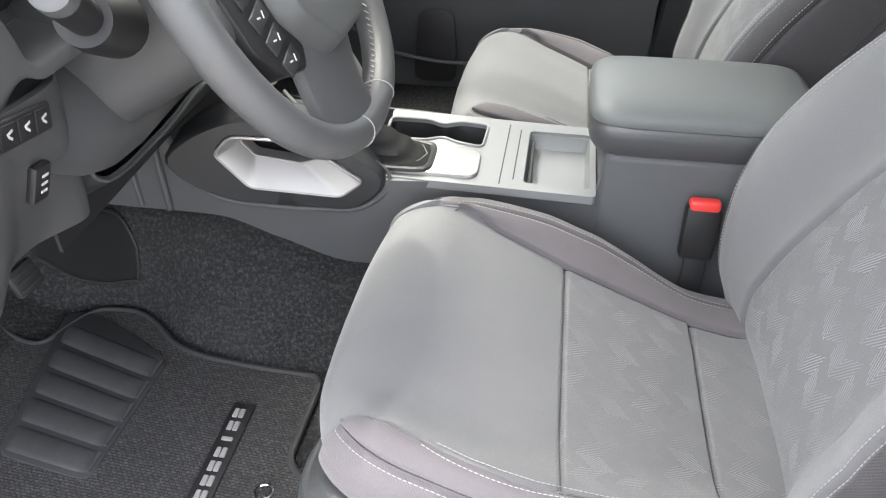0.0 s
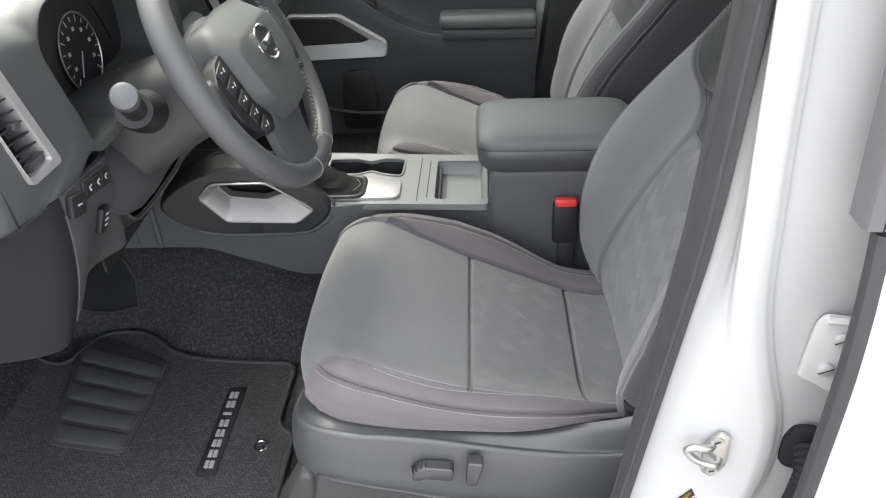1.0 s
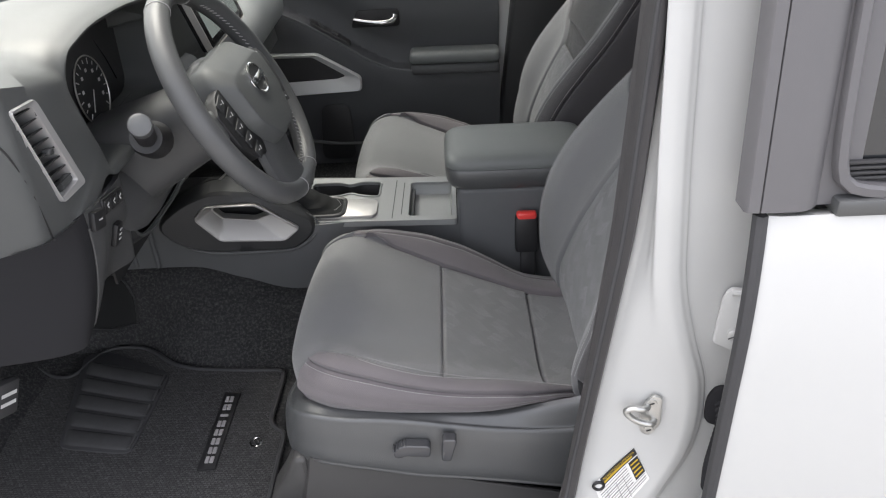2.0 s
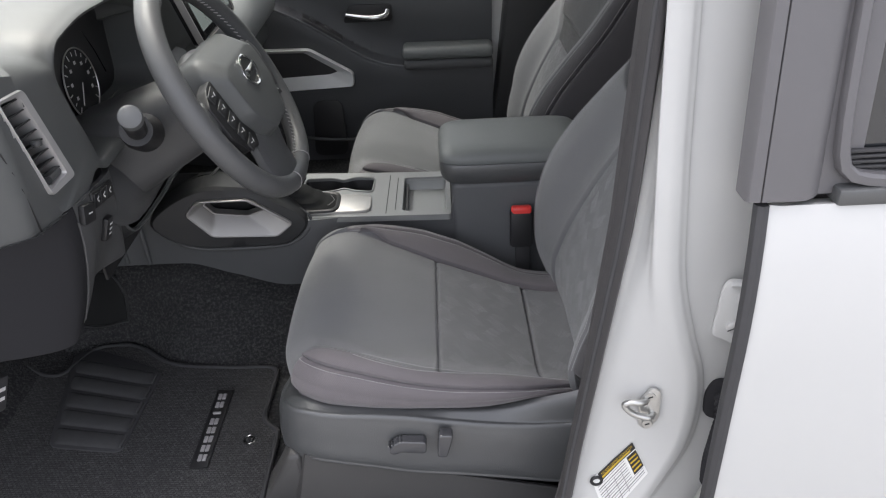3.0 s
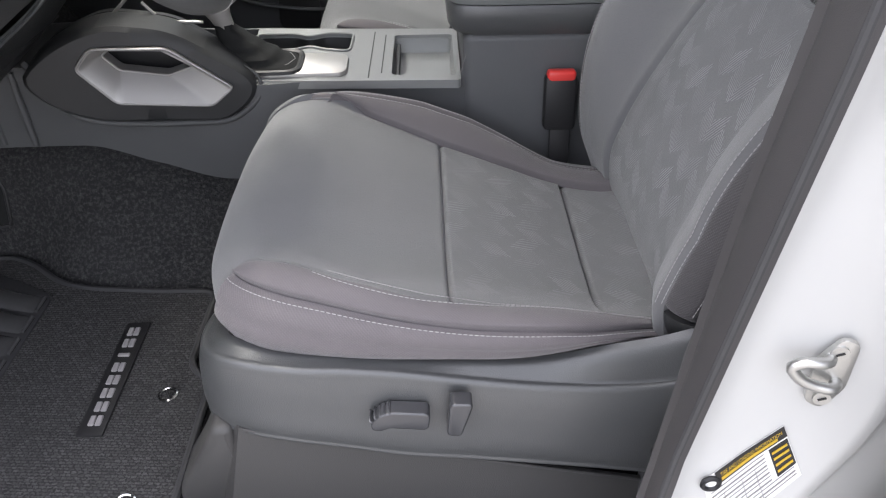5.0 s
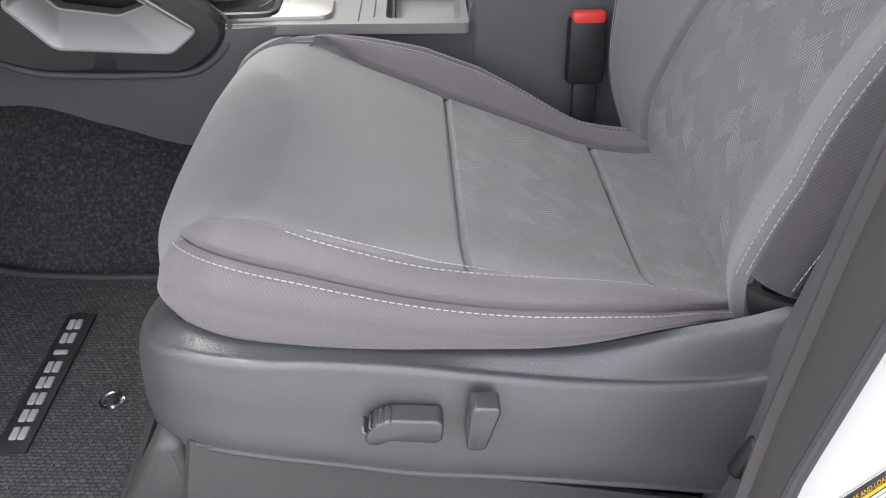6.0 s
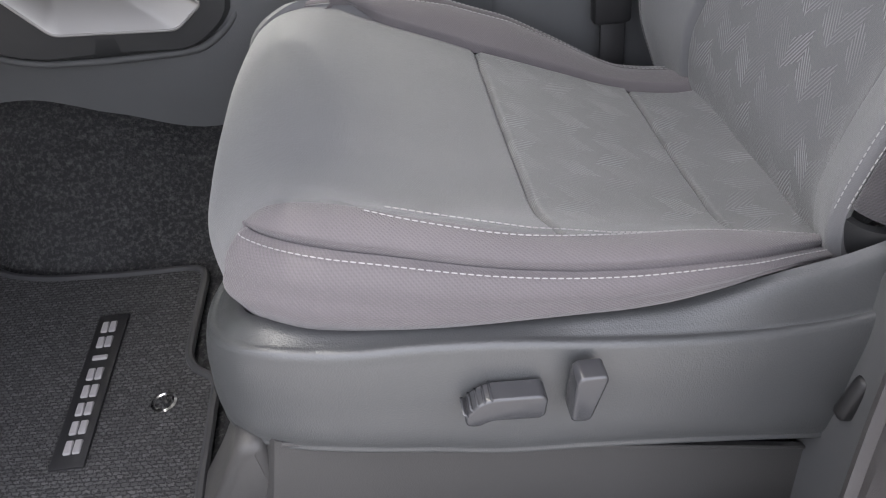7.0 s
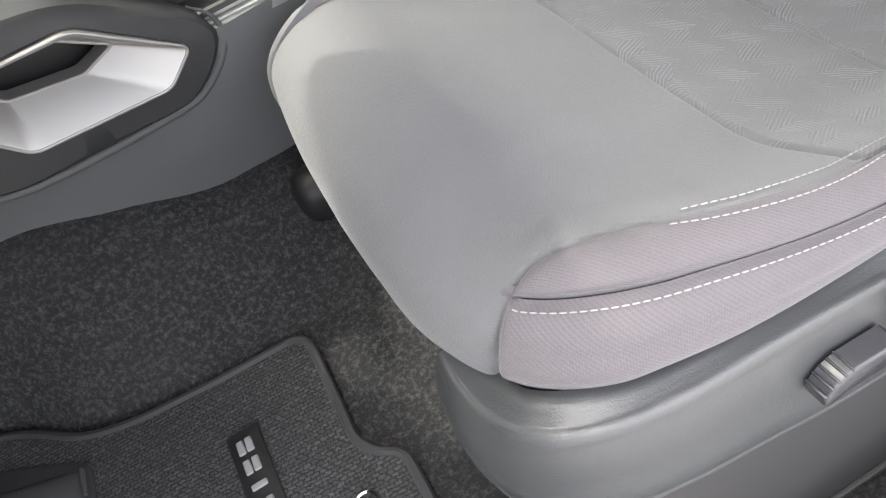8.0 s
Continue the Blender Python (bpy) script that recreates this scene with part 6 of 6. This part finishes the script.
# bellows with its cable, hinge halves
bel = thing("cable_bellows", (0.395, 0.24, 0.83), "black ribbed rubber cable bellows at the door hinge", "cable")
ln = path_of([(0.388, 0.232, 0.926), (0.384, 0.212, 0.912), (0.379, 0.206, 0.884), (0.375, 0.206, 0.846), (0.377, 0.212, 0.800)], 160)
part("bellows", tube(ln, lambda q: 0.0118 + 0.0030 * abs(math.sin(q * math.pi * 20)) ** 0.7 - 0.004 * q * q, 18), BELLOWS_END_SHADE, bel)
part("mount", plate([tuple(p) for p in rounded([(-0.020, -0.030), (0.014, -0.030), (0.024, 0.014), (0.010, 0.032), (-0.012, 0.030), (-0.022, 0.010)], 0.014)], 0.008, plane_pose((0.390, 0.247, 0.908), (1, -0.3, 0), (0.1, 0, 1)), 0.005), BELLOWS_END_SHADE, bel)
part("cable", tube([ln[-1], ln[-1] + Vector((-0.01, 0.005, -0.05)), ln[-1] + Vector((-0.02, 0.01, -0.12))], 0.005, 10), STEEL, bel)
for x, z, turn in ((0.379, 1.043, 0), (0.371, 0.683, 90)):
    hm = plane_pose((x, 0.2475, z), (1, -0.25, 0), (0, 0, 1)) @ pose(0, 0, 0, 0, 0, turn)
    leaf_o = rounded([(-0.016, -0.036), (0.000, -0.041), (0.030, -0.058), (0.034, 0.040), (-0.006, 0.041), (-0.012, 0.030)], 0.006)
    hinge = part("door_hinge", plate([tuple(p) for p in leaf_o], 0.006, hm, 0.002), PAINT, pillar, "white painted hinge leaf")
    part("hinge_rib", tube([hm @ Vector(p) for p in ((-0.004, 0.038, 0.007), (0.012, 0.040, 0.008), (0.030, 0.036, 0.008))], 0.004, 8), PAINT, hinge)
    for dx, dy in ((0.006, -0.019), (0.012, 0.019)):
        bolt = part("bolt", tube([hm @ Vector((dx, dy, 0.005)), hm @ Vector((dx, dy, 0.0105)), hm @ Vector((dx, dy, 0.0115))], lambda q: 0.0078 - 0.0014 * q ** 3, 16), ZINC, hinge)
        part("bolt_slot", rbox((0.0150, 0.0012, 0.0006), hm @ pose(dx, dy, 0.0118, 0, 0, 35), 0), RUBBER, bolt)

# driver's seat belt at the foot of the pillar
belt = thing("seat_belt", (0.26, 0.34, 0.80), "black woven seat belt hanging beside the pillar trim", "seat belt")
line = path_of([(0.300, 0.345, 0.90), (0.283, 0.338, 0.852), (0.268, 0.334, 0.810), (0.256, 0.333, 0.765), (0.250, 0.336, 0.715)], 24)
part("webbing", loft([[p + Vector((-0.004 - 0.002 * math.sin(0.9 * i), -0.001, 0)), p + Vector((0.030, 0.012, 0)), p + Vector((0.030, 0.014, 0)), p + Vector((-0.004 - 0.002 * math.sin(0.9 * i), 0.001, 0))] for i, p in enumerate(line)]), BELT, belt, "black woven webbing")
part("anchor_cover", rbox((0.026, 0.014, 0.040), pose(0.247, 0.340, 0.706, 0, 18, 10), 0.006, 3), BLACK, belt, "black plastic anchor cover")

# ---- rear door ----
rear = thing("rear_door", (0.8, 0.2, 0.55), "closed white rear door with black window surround", "car door")


DOOR_Y = curve_of([(0.42, 0.178), (0.60, 0.162), (0.80, 0.155), (0.98, 0.156), (1.10, 0.166), (1.17, 0.180), (1.205, 0.191)])
DOOR_X = curve_of([(0.42, 0.353), (0.60, 0.349), (0.80, 0.3465), (0.98, 0.348), (1.10, 0.353), (1.17, 0.3565), (1.205, 0.359)])


def rear_skin(a, b):
    z = 0.42 + 0.785 * b
    return Vector((DOOR_X(z) + 0.011 + 0.80 * a, DOOR_Y(z) - 0.020 * math.sin(math.pi * b) * smooth(0, 0.5, a) + 0.004 * (1 - smooth(0, 0.012, a)), z))


part("door_skin", sheet(rear_skin, 60, 40, 0.03), PAINT, rear, "white painted door skin")
bm = loft([[(DOOR_X(z) + dx, DOOR_Y(z) + dy, z) for dx, dy in ((0.014, 0.001), (0.008, -0.001), (0.003, 0.002), (0.001, 0.008), (0.004, 0.016), (0.014, 0.018))] for z in np.linspace(0.42, 1.205, 26)])
part("edge_seal", bm, RUBBER, rear, "dark rubber edge strip")
POST_Y = lambda z: 0.192 + 0.10 * (z - 1.207)
bm = loft([[(0.348 + dx, POST_Y(z) + dy, z) for dx, dy in ((0.0, 0.024), (0.0, 0.001), (0.003, -0.003), (0.0135, -0.004), (0.0140, -0.0012), (0.0148, -0.0012), (0.0153, -0.004), (0.048, -0.0048), (0.058, -0.0035), (0.066, 0.0012), (0.073, 0.008), (0.110, 0.010), (0.110, 0.026))]
           for z in (1.211, 1.213, 1.23, 1.25, 1.30, 1.40, 1.55, 1.70)])
part("window_post", bm, POST_PLASTIC, rear, "dark grey window post")
run = path_of([(0.423, 0, 1.70), (0.423, 0, 1.45), (0.4245, 0, 1.33), (0.4265, 0, 1.275), (0.4295, 0, 1.248), (0.436, 0, 1.232), (0.450, 0, 1.223), (0.470, 0, 1.2195), (0.60, 0, 1.219), (1.15, 0, 1.219)], 70)
rings = []
for k, p in enumerate(run):
    way = (run[min(k + 1, 69)] - run[max(k - 1, 0)]).normalized()
    o = Vector((-way.z, 0, way.x))
    rings.append([Vector((p.x, POST_Y(p.z) + dy, p.z)) + o * d for d, dy in ((0.0, 0.020), (0.0, 0.002), (0.002, -0.002), (0.010, -0.002), (0.013, 0.001), (0.014, 0.020))])
part("window_frame", loft(rings), POST_PLASTIC, rear, "dark grey frame round the glass")
part("belt_moulding", rbox((0.76, 0.030, 0.018), pose(0.815, 0.202, 1.2115), 0.004), PLASTIC, rear, "dark belt moulding under the glass")
for k in range(4):
    part("glass_run", rbox((0.72, 0.006, 0.0035), pose(0.800, POST_Y(1.25) + 0.008, 1.2370 + 0.0055 * k), 0.0012), RUBBER, rear)
part("rear_glass", sheet(lambda a, b: Vector((0.430 + 0.745 * a, POST_Y(1.225 + 0.47 * b) + 0.013, 1.225 + 0.47 * b)), 3, 3, 0.004), TINTED, rear, "dark privacy glass")

# ---- passenger door ----
pdoor = thing("passenger_door", (-0.2, 1.70, 0.6), "dark passenger door panel with armrest, handle and silver trim", "car door")


SWEEP = curve_of([(-0.95, 1.150), (-0.55, 1.110), (-0.395, 1.060), (-0.324, 1.026), (-0.235, 0.971), (-0.160, 0.921), (-0.097, 0.892), (-0.024, 0.879), (0.10, 0.873), (0.30, 0.868)])


def panel(a, b):
    # the lower half stands proud of the padded upper panel along a sweeping ledge
    x, z = -0.95 + 1.17 * a, 0.55 + 0.62 * b
    s = SWEEP(x)
    low = smooth(s - 0.006, s + 0.007, z)
    pocket = math.exp(-((x + 0.30) / 0.17) ** 2 - ((z - 0.66) / 0.07) ** 2)
    return Vector((x, 1.695 + 0.040 * low - 0.008 * math.exp(-((z - s + 0.03) / 0.05) ** 2) + 0.018 * pocket - 0.016 * low * smooth(s + 0.05, s + 0.16, z), z))


part("door_panel", sheet(panel, 110, 150, 0.03), DOORTRIM, pdoor, "dark moulded door panel")
part("ledge", tube([(x, 1.690 + 0.002, SWEEP(x) - 0.004) for x in np.linspace(-0.60, 0.215, 60)], 0.0035, 8), PLASTIC, pdoor, "smooth lip along the sweeping ledge")
part("switch_panel", loft([[(x, 1.694 + dy, SWEEP(x) + dz) for dy, dz in ((0.0, 0.004), (0.004, 0.010), (0.030, 0.012), (0.030, 0.004))] for x in np.linspace(-0.310, -0.205, 14)]), COWL, pdoor, "dark window switch strip")
for x in (-0.282, -0.245):
    part("window_switch", rbox((0.020, 0.016, 0.006), pose(x, 1.706, SWEEP(x) + 0.014, 0, 35, 0), 0.002), KNEE_PLASTIC, pdoor)
part("armrest", rbox((0.252, 0.075, 0.030), pose(0.092, 1.690, 0.887, 0, 0.5, 0), 0.010, 3), PLASTIC_LOW, pdoor, "dark lower shell of the armrest")
part("armrest_pad", rbox((0.256, 0.080, 0.034), pose(0.091, 1.689, 0.919, 0, 0.5, 0), 0.014, 4), VINYL, pdoor, "padded dark armrest")
part("pocket_lip", tube(path_of([(-0.47, 1.688, 0.735), (-0.40, 1.684, 0.690), (-0.30, 1.682, 0.668), (-0.10, 1.684, 0.664), (0.10, 1.690, 0.668)], 30), 0.005, 8), PLASTIC, pdoor, "lip of the door pocket")
hm = plane_pose((-0.130, 1.718, 1.026), (1, 0, 0), (0, 0, 1))
part("handle_cup", plate([tuple(p) for p in rounded([(-0.07, -0.026), (0.07, -0.026), (0.07, 0.022), (-0.05, 0.022)], 0.012)], 0.006, hm, 0.002), BLACK, pdoor)
part("handle", tube(path_of([hm @ Vector(p) for p in ((-0.058, -0.002, 0.012), (-0.02, -0.008, 0.018), (0.03, -0.010, 0.020), (0.055, -0.004, 0.012), (0.058, 0.006, 0.006))], 14), lambda q: 0.0065 + 0.002 * q, 10), CHROME, pdoor, "chrome inner door handle")
tm = plane_pose((-0.28, 1.690, 0.88), (1, 0, 0), (0, 0, 1))
to = [Vector(p) for p in ((-0.16, 0.065), (-0.02, 0.062), (0.10, -0.012), (0.098, -0.052), (-0.16, -0.060))]
ti = [Vector(p) for p in ((-0.155, 0.052), (-0.035, 0.050), (0.055, -0.008), (0.030, -0.016), (-0.155, -0.022))]
part("grip_trim", frame_ring([[tm @ Vector((*p, z)) for p in rounded(poly, r, 4)] for poly, r, z in ((to, 0.012, 0.0), (to, 0.012, 0.014), ([p * 0.96 for p in to], 0.012, 0.018), (ti, 0.008, 0.006), (ti, 0.008, 0.0))]), PULL_SILVER, pdoor, "satin silver grip trim")
part("grip_hollow", plate([tuple(p) for p in rounded(ti, 0.006)], 0.002, tm @ pose(0, 0, 0.002)), COWL, pdoor)
# the bottle recess is a flat plate, its shade put into the dark colour
part("bottle_pocket", plate([tuple(p) for p in rounded([(-0.055, -0.09), (0.050, -0.09), (0.045, 0.085), (-0.040, 0.085)], 0.03, 5)], 0.004, plane_pose((-0.27, 1.6935, 0.70), (1, 0, 0), (0, 0, 1)), 0.002), COWL, pdoor, "dark bottle recess of the door pocket")
pf = part("pillar_trim", rbox((0.16, 0.10, 1.2), pose(0.345, 1.72, 1.15, 0, 6, 0), 0.02), PAD, None)
pf.name = "b_pillar"
tagged(pf, "dark inner pillar trim beside the passenger seat", "car body", kind="structure")

# ---- cab shell, ground ----
def hull(name, bm, material, label, category="car body"):
    return tagged(part(name, bm, material, None), label, category, kind="structure")


hull("roof", rbox((1.935, 1.40, 0.06), pose(0.6275, 0.955, 1.76), 0.02), PAINT, "white painted cab roof")
hull("ceiling", rbox((1.85, 1.34, 0.012), pose(0.645, 0.955, 1.722), 0.004), HEADLINER, "pale cloth headliner", "ceiling")
hull("wall_rear", rbox((0.05, 1.5, 1.2), pose(1.62, 0.955, 1.15), 0.01), PLASTIC_LOW, "dark rear wall of the cab", "wall")
hull("wall_front", rbox((0.05, 1.5, 0.75), pose(-1.12, 0.955, 0.86), 0.01), PLASTIC_LOW, "dark bulkhead below the windscreen", "wall")
hull("wall_far", rbox((1.9, 0.05, 0.78), pose(0.55, 1.77, 0.84), 0.01), PAINT, "white far flank of the cab", "wall")
hull("bonnet", rbox((1.2, 1.55, 0.06), pose(-1.70, 0.955, 1.14, 0, -3, 0), 0.03), PAINT, "white bonnet")
hull("sill", rbox((1.35, 0.11, 0.16), pose(-0.45, 0.235, 0.515), 0.02), PAINT, "white door sill")
hull("scuff_plate", rbox((1.30, 0.07, 0.012), pose(-0.45, 0.262, 0.601), 0.004), PLASTIC_LOW, "dark plastic scuff plate on the sill")
for y0, y1 in ((0.235, 0.33), (1.675, 1.58)):
    hull("a_pillar", tube([(-1.08, y0, 1.14), (-0.70, (y0 * 2 + y1) / 3, 1.44), (-0.325, y1, 1.72)], 0.04, 10), PLASTIC_LOW, "dark windscreen pillar")
# the driver's door stands wide open before the cab
open_door = thing("driver_door", (-1.04, 0.16, 0.52), "white driver's door standing wide open, dark trim inside", "car door")
DM = pose(-1.04, 0.16, 0.0, 0, 0, -112)
part("outer_skin", rbox((1.10, 0.03, 0.66), DM @ pose(0.56, -0.035, 0.84), 0.012), PAINT, open_door, "white painted door skin")
part("inner_trim", rbox((1.04, 0.06, 0.62), DM @ pose(0.55, 0.012, 0.84), 0.02), DOORTRIM, open_door, "dark inner door trim")
part("armrest", rbox((0.42, 0.06, 0.05), DM @ pose(0.60, 0.065, 0.90), 0.015), PLASTIC_LOW, open_door)
for wx, dx in ((0.06, 0.16), (1.05, -0.06)):
    part("window_frame", tube([DM @ Vector((wx, -0.01, 1.16)), DM @ Vector((wx + dx * 2.4, 0.06, 1.66))], 0.022, 8), BLACK, open_door)
hull("windscreen", sheet(lambda a, b: Vector((-1.08 + 0.755 * b, 0.235 + 1.44 * a + (0.095 - 0.19 * a) * b, 1.14 + 0.58 * b)), 6, 6, 0.005), GLASS, "tinted windscreen glass", "window")
hull("window_1", sheet(lambda a, b: Vector((-0.95 + 1.22 * a, 1.705 - 0.10 * b, 1.15 + 0.56 * b)), 6, 6, 0.004), SIDE_GLASS, "closed passenger window glass", "window")
hull("window_2", sheet(lambda a, b: Vector((0.42 + 1.16 * a, 1.745 - 0.11 * b, 1.235 + 0.49 * b)), 6, 6, 0.004), PRIVACY, "dark rear side window glass", "window")
# asphalt
ASPHALT = surface("concrete", (0.18, 0.178, 0.172), 0.9, grain=120, relief=0.5, blotch=1.5, vary=0.2)
bm = bmesh.new()
bmesh.ops.create_grid(bm, x_segments=8, y_segments=8, size=400)
g = hull("ground", bm, ASPHALT, "pale concrete of the lot", "ground")
